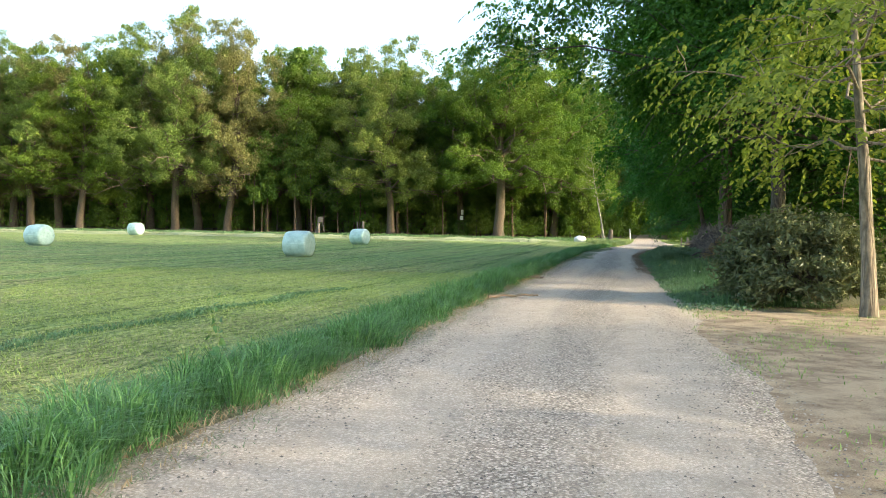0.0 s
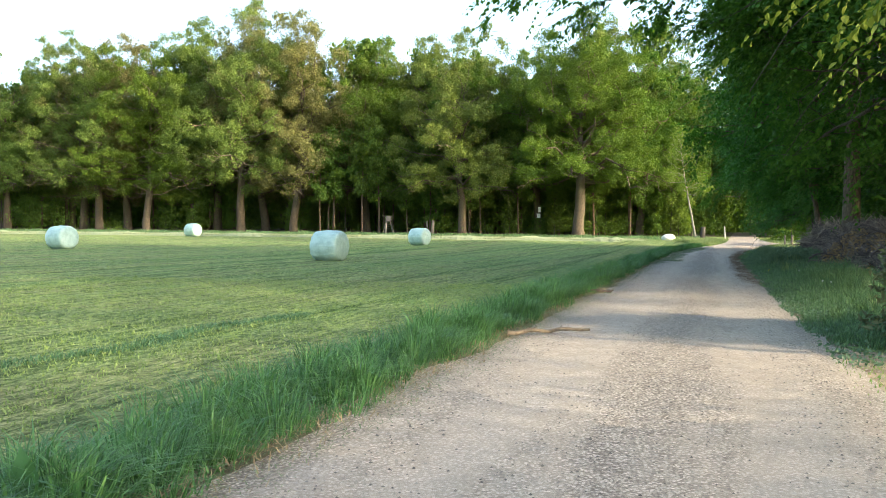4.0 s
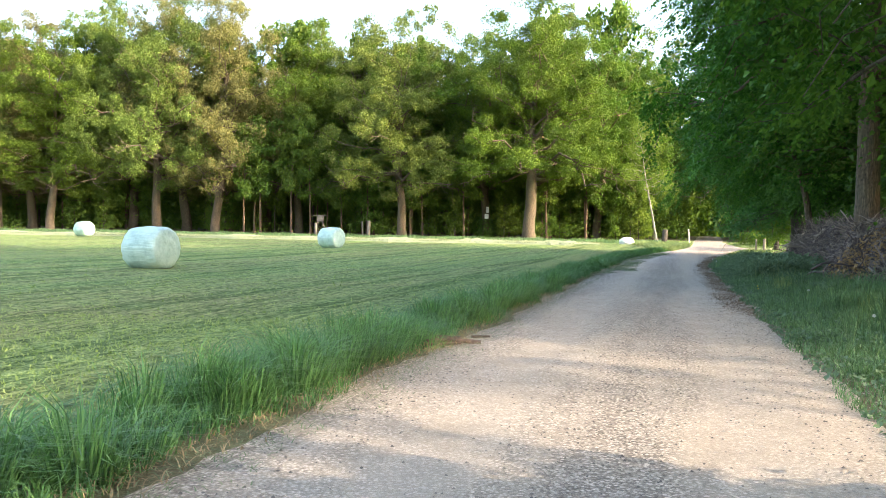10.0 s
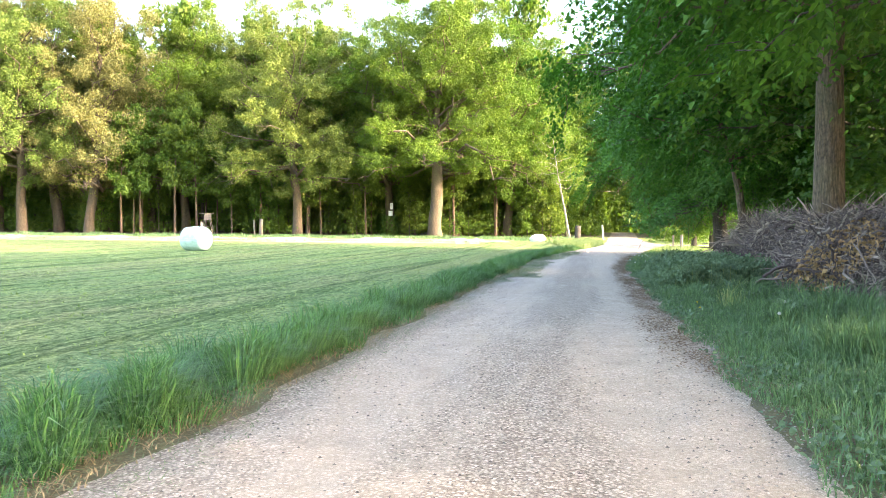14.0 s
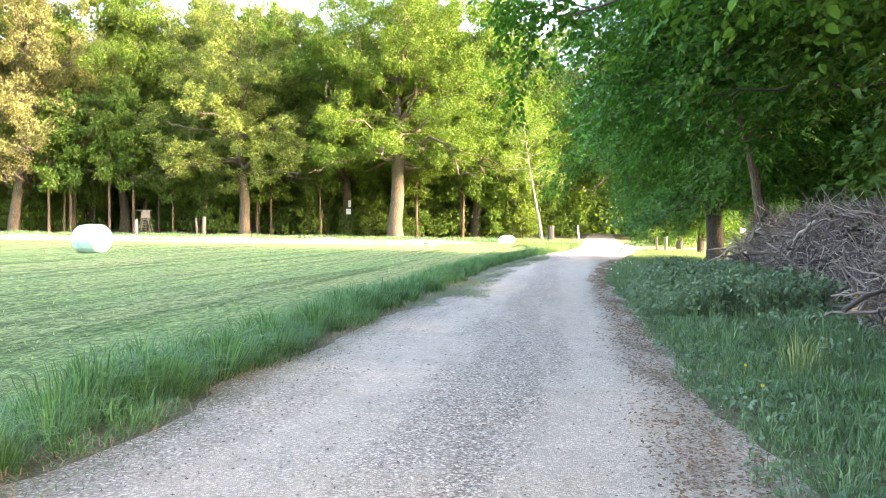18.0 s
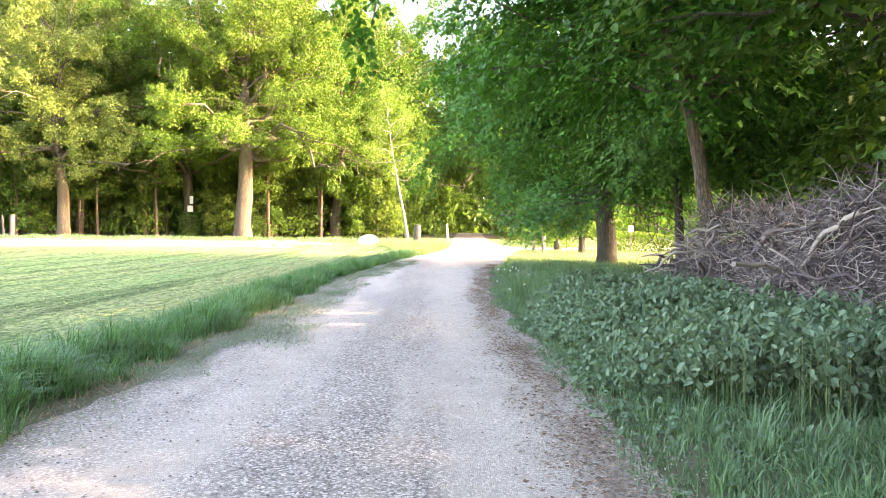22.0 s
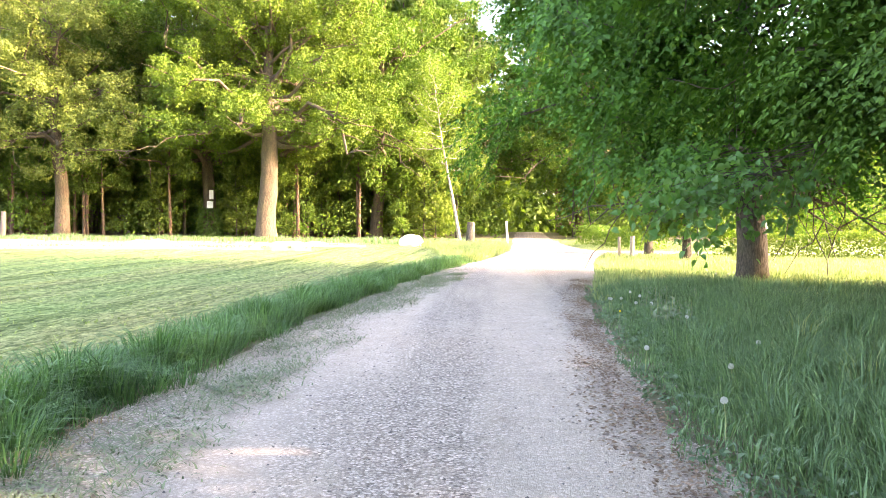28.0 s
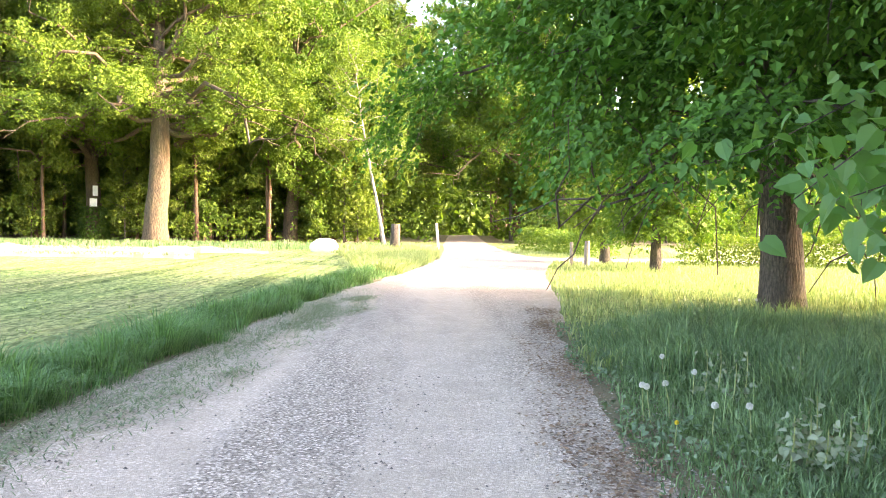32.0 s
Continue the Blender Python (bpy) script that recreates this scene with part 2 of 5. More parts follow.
def film_build(nt, b):
    v = coords(nt)
    n = noise_tex(nt, coords(nt, (1, 7, 7)), 2.0, 4.0, 0.6)
    d = noise_tex(nt, v, 3.0, 5.0, 0.7)
    nt.links.new(ramp(nt, d, [(0.30, (0.28, 0.41, 0.36)), (0.52, (0.42, 0.57, 0.50)), (0.8, (0.55, 0.68, 0.61))]), b.inputs["Base Color"])
    b.inputs["Roughness"].default_value = 0.42
    bump(nt, b, n, 0.8, 0.05)


def plain_build(a, c, scale, rough, depth=0.01, metal=0.0):
    def build(nt, b):
        v = coords(nt)
        n = noise_tex(nt, v, scale, 5.0, 0.65)
        nt.links.new(ramp(nt, n, [(0.3, a), (0.7, c)]), b.inputs["Base Color"])
        b.inputs["Roughness"].default_value, b.inputs["Metallic"].default_value = rough, metal
        bump(nt, b, n, 0.5, depth)
    return build


def stick_build(nt, b):
    g = nt.nodes.new("ShaderNodeNewGeometry")
    info = nt.nodes.new("ShaderNodeObjectInfo")
    add = nt.nodes.new("ShaderNodeMath")
    add.operation = "ADD"
    nt.links.new(g.outputs["Random Per Island"], add.inputs[0])
    nt.links.new(info.outputs["Random"], add.inputs[1])
    fr = nt.nodes.new("ShaderNodeMath")
    fr.operation = "FRACT"
    nt.links.new(add.outputs[0], fr.inputs[0])
    c = ramp(nt, fr.outputs[0], [(0.0, (0.05, 0.036, 0.036)), (0.40, (0.14, 0.108, 0.102)), (0.78, (0.26, 0.215, 0.19)), (1.0, (0.42, 0.35, 0.28))])
    n = noise_tex(nt, coords(nt), 60.0, 3.0)
    nt.links.new(mix(nt, n, mix(nt, 1.0, c, (0.65, 0.65, 0.65), "MULTIPLY"), c), b.inputs["Base Color"])
    b.inputs["Roughness"].default_value = 0.9


GRAVEL = material("gravel", gravel_build)
FIELD = material("mown_grass", field_build)
SOIL = material("woodland_soil", soil_build)
SAND = material("sandy_soil", sand_build)
FILM = material("mint_film", film_build)
STICK = material("dry_stick", stick_build)
PEBBLE = material("pebble", lambda nt, b: (nt.links.new(ramp(nt, nt.nodes.new("ShaderNodeNewGeometry").outputs["Random Per Island"],
                  [(0, (0.09, 0.078, 0.068)), (0.5, (0.25, 0.215, 0.18)), (1, (0.45, 0.395, 0.335))]), b.inputs["Base Color"]),
                  setattr(b.inputs["Roughness"], "default_value", 0.9)))
OAK_BARK = bark_material("oak_bark", (0.05, 0.037, 0.024), (0.175, 0.13, 0.084), 5.0, 0.3)
DARK_BARK = bark_material("dark_bark", (0.036, 0.031, 0.025), (0.125, 0.105, 0.08), 7.0, 0.4)
PINE_BARK = bark_material("pine_bark", (0.075, 0.045, 0.032), (0.20, 0.125, 0.085), 5.0, 0.15)
BIRCH_BARK = bark_material("birch_bark", (0.14, 0.13, 0.105), (0.45, 0.42, 0.35), 3.0, 0.2)
SMOOTH_BARK = bark_material("smooth_bark", (0.15, 0.122, 0.088), (0.31, 0.255, 0.185), 3.0, 0.35)
PALE_BARK = material("dead_bark", plain_build((0.085, 0.062, 0.042), (0.25, 0.19, 0.13), 26.0, 0.9, 0.006))
RED_BARK = material("rotting_bark", plain_build((0.028, 0.019, 0.015), (0.13, 0.088, 0.066), 16.0, 0.9, 0.01))
SILVER_LEAF = leaf_material("downy_leaf", (0.08, 0.12, 0.075), (0.15, 0.20, 0.13), (0.25, 0.30, 0.21), 0.15, 0.7)
OAK_GREEN = leaf_material("oak_leaf_fresh", (0.032, 0.078, 0.008), (0.066, 0.134, 0.013), (0.13, 0.203, 0.024), 0.30)
FRESH_LEAF = leaf_material("young_lime_leaf", (0.025, 0.085, 0.02), (0.058, 0.155, 0.042), (0.115, 0.24, 0.08), 0.45, 0.45)
OAK_OLIVE = leaf_material("oak_leaf_olive", (0.05, 0.092, 0.018), (0.105, 0.158, 0.032), (0.19, 0.245, 0.055), 0.32)
OAK_BROWN = leaf_material("oak_leaf_bronze", (0.075, 0.083, 0.026), (0.145, 0.143, 0.047), (0.235, 0.225, 0.082), 0.32)
LIME_LEAF = leaf_material("lime_leaf", (0.011, 0.048, 0.007), (0.030, 0.105, 0.013), (0.085, 0.210, 0.030), 0.24, 0.62)
DARK_LEAF = leaf_material("shade_leaf", (0.022, 0.065, 0.012), (0.045, 0.105, 0.020), (0.09, 0.165, 0.030), 0.35, 0.5)
WOOD_LEAF = leaf_material("wood_leaf", (0.035, 0.08, 0.016), (0.08, 0.145, 0.026), (0.15, 0.22, 0.04), 0.5)
BIRCH_LEAF = leaf_material("birch_leaf", (0.06, 0.12, 0.02), (0.105, 0.18, 0.03), (0.17, 0.25, 0.045), 0.5)
LAUREL_LEAF = leaf_material("laurel_leaf", (0.018, 0.040, 0.018), (0.062, 0.088, 0.036), (0.19, 0.205, 0.10), 0.15, 0.4)
LARCH_LEAF = leaf_material("larch_leaf", (0.06, 0.10, 0.016), (0.15, 0.19, 0.032), (0.28, 0.30, 0.06), 0.5)
NETTLE_LEAF = leaf_material("nettle_leaf", (0.04, 0.085, 0.045), (0.09, 0.155, 0.09), (0.165, 0.24, 0.145), 0.2, 0.55, 0.8)
GRASS_TALL = leaf_material("verge_grass", (0.006, 0.028, 0.009), (0.040, 0.122, 0.042), (0.17, 0.31, 0.115), 0.28, 0.5, 0.6)
GRASS_RIGHT = leaf_material("meadow_grass", (0.007, 0.030, 0.013), (0.052, 0.132, 0.058), (0.20, 0.31, 0.155), 0.28, 0.55, 0.6)
STUBBLE = leaf_material("stubble_grass", (0.06, 0.13, 0.03), (0.17, 0.28, 0.075), (0.36, 0.43, 0.16), 0.3, 0.6, 0.5)
STRAW = leaf_material("dry_litter", (0.16, 0.11, 0.06), (0.28, 0.21, 0.12), (0.42, 0.34, 0.20), 0.1, 0.8)
BROWN_LEAF = leaf_material("fallen_leaf", (0.055, 0.033, 0.021), (0.135, 0.085, 0.054), (0.29, 0.205, 0.135), 0.1, 0.8)
DEAD_LEAF = leaf_material("withered_leaf", (0.13, 0.075, 0.04), (0.26, 0.155, 0.085), (0.44, 0.29, 0.17), 0.2, 0.8)
HAY = leaf_material("cut_hay", (0.08, 0.115, 0.06), (0.21, 0.25, 0.14), (0.42, 0.43, 0.27), 0.15, 0.8)
CUT_GRASS = leaf_material("wilted_cut_grass", (0.045, 0.078, 0.042), (0.125, 0.17, 0.09), (0.27, 0.30, 0.18), 0.15, 0.8)
DARK_FILL = material("dark_fill", plain_build((0.02, 0.015, 0.013), (0.085, 0.065, 0.058), 30.0, 0.95, 0.04))
PALE_GRASS = leaf_material("seeding_grass", (0.035, 0.085, 0.035), (0.14, 0.225, 0.095), (0.37, 0.40, 0.22), 0.4, 0.6, 0.6)
GREY_WOOD = material("weathered_wood", plain_build((0.11, 0.092, 0.074), (0.27, 0.235, 0.19), 14.0, 0.9))
PALE_POST = material("pale_post", plain_build((0.38, 0.36, 0.31), (0.58, 0.55, 0.49), 9.0, 0.8))
WHITE = material("white_board", plain_build((0.66, 0.66, 0.62), (0.82, 0.82, 0.80), 4.0, 0.6))
PALE_STONE = material("pale_stone", plain_build((0.50, 0.53, 0.50), (0.72, 0.74, 0.71), 3.0, 0.6, 0.03))
SEED = material("seed_head", plain_build((0.46, 0.48, 0.42), (0.64, 0.65, 0.60), 80.0, 0.9))
YELLOW = material("yellow_petal", plain_build((0.65, 0.48, 0.02), (0.80, 0.62, 0.04), 50.0, 0.7))
STEM = material("pale_stem", plain_build((0.16, 0.22, 0.07), (0.28, 0.33, 0.14), 20.0, 0.7))


# ---- geometry helpers ----
class Geo:
    """Vertices and faces gathered as arrays, then turned into one mesh."""
    def __init__(self):
        self.v, self.f, self.n = [], [], 0

    def add(self, verts, faces):
        verts = np.asarray(verts, float).reshape(-1, 3)
        self.v.append(verts)
        self.f.append(np.asarray(faces, np.int64) + self.n)
        self.n += len(verts)

    def mesh(self, name, mats, smooth=False, slots=None):
        me = bpy.data.meshes.new(name)
        v = np.concatenate(self.v)
        idx = np.concatenate([f.ravel() for f in self.f])
        tot = np.concatenate([np.full(len(f), f.shape[1]) for f in self.f])
        me.vertices.add(len(v))
        me.vertices.foreach_set("co", v.ravel())
        me.loops.add(len(idx))
        me.loops.foreach_set("vertex_index", idx.astype(np.int32))
        me.polygons.add(len(tot))
        me.polygons.foreach_set("loop_start", np.concatenate([[0], np.cumsum(tot)[:-1]]).astype(np.int32))
        if slots is not None:
            me.polygons.foreach_set("material_index", np.asarray(slots, np.int32))
        me.polygons.foreach_set("use_smooth", np.full(len(tot), smooth))
        for m in (mats if isinstance(mats, (list, tuple)) else [mats]):
            me.materials.append(m)
        me.update(calc_edges=True)
        return me


def part(name, geo, mat, parent=None, label="", smooth=False, at=None):
    me = geo if isinstance(geo, bpy.types.Mesh) else geo.mesh(name, mat, smooth)
    ob = new(name, me)
    if parent is not None:
        ob.parent = parent
    if at is not None:
        ob.matrix_basis = at
    if label:
        ob["label"] = label
    return ob


def unit(a):
    return a / np.maximum(np.linalg.norm(a, axis=-1, keepdims=True), 1e-9)


def tube(geo, pts, radii, sides=7, rough=0.0, rng=None, cap=True):
    """A tapered round limb along a line of points."""
    pts, radii = np.asarray(pts, float), np.asarray(radii, float)
    d = unit(np.gradient(pts, axis=0))
    ref = np.where(np.abs(d[:, 2:3]) > 0.9, [[1.0, 0, 0]], [[0, 0, 1.0]])
    a = unit(np.cross(d, ref))
    for i in range(1, len(a)):
        if a[i] @ a[i - 1] < 0:
            a[i] = -a[i]
        a[i] = unit(a[i - 1] - d[i] * (a[i - 1] @ d[i]))
    b = np.cross(d, a)
    ang = np.arange(sides) * 2 * np.pi / sides
    r = radii[:, None] * (1 + (rough * rng.uniform(-1, 1, (len(pts), sides)) if rough else 0))
    ring = pts[:, None] + r[..., None] * (np.cos(ang)[None, :, None] * a[:, None] + np.sin(ang)[None, :, None] * b[:, None])
    k = np.arange(sides)
    k2 = (k + 1) % sides
    quads = np.concatenate([np.stack([i * sides + k, i * sides + k2, (i + 1) * sides + k2, (i + 1) * sides + k], 1) for i in range(len(pts) - 1)])
    geo.add(ring.reshape(-1, 3), quads)
    if cap:
        geo.add(np.concatenate([ring[-1], pts[-1:]]), np.stack([k, k2, np.full(sides, sides)], 1))
        geo.add(np.concatenate([ring[0], pts[:1]]), np.stack([k2, k, np.full(sides, sides)], 1))


def leaves(geo, rng, c, size, aspect=0.6, up=0.5, fold=0.18, droop=0.0, spread=0.35):
    """A folded, pointed leaf at every centre."""
    n = len(c)
    s = (size * rng.uniform(1 - spread, 1 + spread, n))[:, None]
    nor = unit(rng.normal(size=(n, 3)) + [0, 0, up])
    t = unit(np.cross(nor, rng.normal(size=(n, 3))))
    t = unit(t - [0, 0, droop])
    b = unit(np.cross(nor, t))
    nor = np.cross(t, b)
    wide = c - t * s * 0.08
    v = np.stack([c - t * s * 0.5, wide + b * s * aspect * 0.5 + nor * s * fold, c + t * s * 0.5, wide - b * s * aspect * 0.5 + nor * s * fold], 1)
    i = np.arange(n)[:, None] * 4
    geo.add(v.reshape(-1, 3), np.concatenate([i + [[0, 1, 2]], i + [[0, 2, 3]]], 1).reshape(-1, 3))


def oval_leaves(geo, rng, c, size, aspect=0.75, up=0.5, fold=0.14, droop=0.7, spread=0.35):
    """Oval, pointed leaves of six points, folded along the midrib."""
    n = len(c)
    s = (size * rng.uniform(1 - spread, 1 + spread, n))[:, None, None]
    nor = unit(rng.normal(size=(n, 3)) + [0, 0, up])
    t = unit(unit(np.cross(nor, rng.normal(size=(n, 3)))) - [0, 0, droop])
    b = unit(np.cross(nor, t))
    nor = np.cross(t, b)
    prof = np.array([(-0.5, 0, 0), (-0.22, 0.46, 0.8), (0.18, 0.36, 0.7), (0.52, 0, -0.4), (0.18, -0.36, 0.7), (-0.22, -0.46, 0.8)]) * [1, aspect, fold]
    v = c[:, None] + s * (prof[None, :, 0:1] * t[:, None] + prof[None, :, 1:2] * b[:, None] + prof[None, :, 2:3] * nor[:, None])
    i = np.arange(n)[:, None] * 6
    geo.add(v.reshape(-1, 3), np.concatenate([i + [[0, 1, 2, 3]], i + [[0, 3, 4, 5]]], 1).reshape(-1, 4))


def broad_leaves(geo, rng, c, size, droop=0.7):
    """Heart-shaped leaves of nine points each, for boughs close by."""
    n = len(c)
    s = (size * rng.uniform(0.65, 1.25, n))[:, None, None]
    nor = unit(rng.normal(size=(n, 3)) * 0.8 + [0, 0, 0.9])
    t = unit(unit(np.cross(nor, rng.normal(size=(n, 3)))) - [0, 0, droop])
    b = unit(np.cross(nor, t))
    nor = np.cross(t, b)
    prof = np.array([(0.0, 0, 0), (-0.06, 0.24, 0.05), (0.20, 0.43, 0.10), (0.55, 0.34, 0.07), (1.0, 0.0, -0.10), (0.55, -0.34, 0.07), (0.20, -0.43, 0.10), (-0.06, -0.24, 0.05), (0.45, 0, 0)])
    v = c[:, None] + s * (prof[None, :, 0:1] * t[:, None] + prof[None, :, 1:2] * b[:, None] + prof[None, :, 2:3] * nor[:, None])
    f = np.array([(0, 1, 8), (1, 2, 8), (2, 3, 8), (3, 4, 8), (4, 5, 8), (5, 6, 8), (6, 7, 8), (7, 0, 8)])
    geo.add(v.reshape(-1, 3), (np.arange(n)[:, None, None] * 9 + f[None]).reshape(-1, 3))


def blades(geo, rng, roots, height, width, bend=0.45, lean=(0, 0)):
    """Grass blades: two joints each, bowed over at the tip."""
    n = len(roots)
    h = (height * rng.uniform(0.45, 1.25, n))[:, None] if np.isscalar(height) else height[:, None]
    az = rng.uniform(0, 2 * np.pi, n)
    d = np.stack([np.cos(az), np.sin(az), np.zeros(n)], 1)
    side = np.stack([-np.sin(az), np.cos(az), np.zeros(n)], 1) * width * 0.5 * rng.uniform(0.6, 1.4, n)[:, None]
    bow = h * bend * rng.uniform(0.2, 1.6, n)[:, None]
    off = d * bow + np.array([lean[0], lean[1], 0]) * h
    up = np.array([0, 0, 1.0])
    mid = roots + off * 0.35 + up * h * 0.6
    tip = roots + off + up * h * (1 - 0.25 * np.minimum(1, bow / h))
    v = np.stack([roots - side, roots + side, mid + side * 0.8, mid - side * 0.8, tip], 1)
    i = np.arange(n)[:, None] * 5
    geo.add(v.reshape(-1, 3), np.concatenate([i + [[0, 1, 2]], i + [[0, 2, 3]], i + [[3, 2, 4]]], 1).reshape(-1, 3))


def tufts(geo, rng, roots, height, width, count, radius=0.09, arch=0.8):
    """Tussocks: blades that rise from one foot and arch outwards."""
    n = len(roots)
    c = np.repeat(np.arange(n), count)
    m = len(c)
    az = rng.uniform(0, 2 * np.pi, m)
    d = np.stack([np.cos(az), np.sin(az), np.zeros(m)], 1)
    rr = radius * rng.uniform(0, 1, m) ** 0.7
    foot = roots[c] + d * rr[:, None]
    h = (height[c] * rng.uniform(0.5, 1.15, m))[:, None]
    bow = h * arch * (0.25 + rr / radius * rng.uniform(0.3, 1.2, m))[:, None]
    lean = (rng.normal(0, 0.22, (n, 2)))[c]
    off = d * bow + np.concatenate([lean, np.zeros((m, 1))], 1) * h
    side = np.stack([-np.sin(az), np.cos(az), np.zeros(m)], 1) * width * 0.5 * rng.uniform(0.6, 1.4, m)[:, None]
    up = np.array([0, 0, 1.0])
    mid = foot + off * 0.32 + up * h * 0.62
    tip = foot + off + up * h * (1 - 0.35 * np.minimum(1, bow / h) ** 1.5)
    v = np.stack([foot - side, foot + side, mid + side * 0.85, mid - side * 0.85, tip], 1)
    i = np.arange(m)[:, None] * 5
    geo.add(v.reshape(-1, 3), np.concatenate([i + [[0, 1, 2]], i + [[0, 2, 3]], i + [[3, 2, 4]]], 1).reshape(-1, 3))


def ground_z(x, y):
    x, y = np.clip(x, -70, 60), np.clip(y, -40, 130)
    return -0.105 - 0.0163 * x - 0.0005 * y - 4.5e-5 * x * x + 3.06e-5 * x * y + 1.244e-4 * y * y


def gz(x, y):
    return float(ground_z(np.float64(x), np.float64(y)))


def road_left(y):
    """The track's edge on the field side; past 56 m it bends away from the field."""
    bend = np.interp(y, [56, 60.4, 66.8, 72.7, 80, 86.8, 91.4, 104, 125, 150], [0, 0.40, 0.98, 1.87, 2.95, 3.47, 3.64, 4.1, 5.1, 5.95])
    return -2.6 + 0.217 * y + bend


def road_right(y):
    """The edge on the side of the trees, with the mouth of the side lane near 83 m."""
    bend = np.interp(y, [49.5, 53.5, 59.8, 64.4, 70.1, 75, 77.6, 82.2, 88.7, 97, 104, 125, 150], [0, 0.26, 0.75, 1.45, 2.2, 2.9, 3.5, 4.5, 3.9, 3.5, 3.5, 4.4, 5.4])
    return 1.15 + 0.213 * y + bend


def verge_line(y):
    return road_left(y) - 0.10 - 0.16 * np.clip((y - 10) / 8, 0, 1) * np.clip((50 - y) / 8, 0.15, 1)


def trap(rng, n, y0, y1, lo, hi):
    """Random places between two lines along the road."""
    y = rng.uniform(y0, y1, n)
    a, b = lo(y), hi(y)
    x = a + (b - a) * rng.uniform(0, 1, n)
    return np.stack([x, y, ground_z(x, y)], 1)


# ---- ground ----
def build_ground():
    xs = np.unique(np.concatenate([[-900, -500, -250, -150, -100], np.arange(-80, -10, 2.0), np.arange(-10, 30, 0.5), np.arange(30, 70, 2.0), [100, 150, 250, 500, 900]]))
    ys = np.unique(np.concatenate([[-900, -500, -250, -120, -70], np.arange(-50, -4, 2.0), np.arange(-4, 90, 0.5), np.arange(90, 140, 2.0), [160, 200, 300, 500, 900]]))
    X, Y = np.meshgrid(xs, ys, indexing="ij")
    Z = ground_z(X, Y)
    v = np.stack([X, Y, Z], -1)
    near = (np.abs(X - 5) < 60) & (Y > -10) & (Y < 120)
    rng = np.random.default_rng(5)
    v[..., 2] += np.where(near & ((X < road_left(Y) - 1.2) | (X > road_right(Y) + 1.2)), rng.uniform(-0.014, 0.014, Z.shape), 0)
    nx, ny = len(xs), len(ys)
    i, j = np.meshgrid(np.arange(nx - 1), np.arange(ny - 1), indexing="ij")
    q = np.stack([i * ny + j, (i + 1) * ny + j, (i + 1) * ny + j + 1, i * ny + j + 1], -1).reshape(-1, 4)
    cx, cy = (xs[:-1] + xs[1:]) / 2, (ys[:-1] + ys[1:]) / 2
    CX, CY = np.meshgrid(cx, cy, indexing="ij")
    verge = (CX > road_left(CY) - 0.95) & (CX < road_left(CY) + 0.3) & (CY > 0) & (CY < 92)
    wood = verge | ((CX > road_right(CY) - 0.3) & (CX < road_right(CY) + 1.3) & (CY > 17) & (CY < 62)) | ((CY > 95) & (CX < 19)) | ((CY > 108) & (CX > 19)) | ((CX > road_right(CY) + 1.2) & (CY < 58))
    sand = (CX > road_right(CY) - 0.6) & (CX < road_right(CY) + 6.0 + 0.9 * np.sin(CY * 0.9) + 0.6 * np.sin(CY * 2.3)) & (CY < 16.2 + 0.7 * np.sin(CX * 1.7)) & (CY > -8)
    slot = np.where(sand, 2, np.where(wood, 1, 0))
    g = Geo()
    g.add(v.reshape(-1, 3), q)
    ob = new("ground", g.mesh("ground", [FIELD, SOIL, SAND], False, slot.ravel()))
    return tagged(ob, "mown green hay field and woodland soil, gently rising", "ground", kind="structure")


def build_road():
    ys = np.arange(-30, 175, 0.3)
    rng = np.random.default_rng(8)
    across = np.concatenate([[0, 0.03], np.linspace(0.08, 0.92, 13), [0.97, 1]])
    def ragged():
        a = rng.normal(size=len(ys))
        return 0.09 * np.convolve(a, np.hanning(13) / 2.4, "same")
    L = road_left(ys) - 0.35 + ragged()
    R = road_right(ys) + 0.30 + ragged()
    X = L[:, None] + (R - L)[:, None] * across
    Y = np.repeat(ys[:, None], len(across), 1)
    crown = 0.045 * np.minimum(1, np.minimum(across, 1 - across) * 9) - 0.016
    rut = -0.015 * (np.exp(-((across - 0.27) / 0.07) ** 2) + np.exp(-((across - 0.73) / 0.07) ** 2))
    Z = ground_z(X, Y) + crown + rut + 0.003 * rng.normal(size=X.shape)
    n = len(across)
    i, j = np.meshgrid(np.arange(len(ys) - 1), np.arange(n - 1), indexing="ij")
    g = Geo()
    g.add(np.stack([X, Y, Z], -1), np.stack([i * n + j, i * n + j + 1, (i + 1) * n + j + 1, (i + 1) * n + j], -1).reshape(-1, 4))
    road = tagged(new("road", g.mesh("road", GRAVEL, True)), "pale grey-beige compacted gravel farm track", "road", kind="structure")
    g = Geo()
    xs = np.arange(22.6, 90, 0.6)
    W = np.linspace(0, 1, 9)
    X = np.repeat(xs[:, None], 9, 1)
    Y = (83.6 - 0.05 * (xs - 22))[:, None] + (W - 0.5) * 4.0 + 0.1 * rng.normal(size=(len(xs), 9))
    Z = ground_z(X, Y) + 0.028 * np.minimum(1, np.minimum(W, 1 - W) * 8) - 0.012
    i, j = np.meshgrid(np.arange(len(xs) - 1), np.arange(8), indexing="ij")
    g.add(np.stack([X, Y, Z], -1), np.stack([i * 9 + j, (i + 1) * 9 + j, (i + 1) * 9 + j + 1, i * 9 + j + 1], -1).reshape(-1, 4))
    side = tagged(new("road_side", g.mesh("road_side", GRAVEL, True)), "sunlit gravel side lane leaving the track", "road", kind="structure")


build_ground()
build_road()


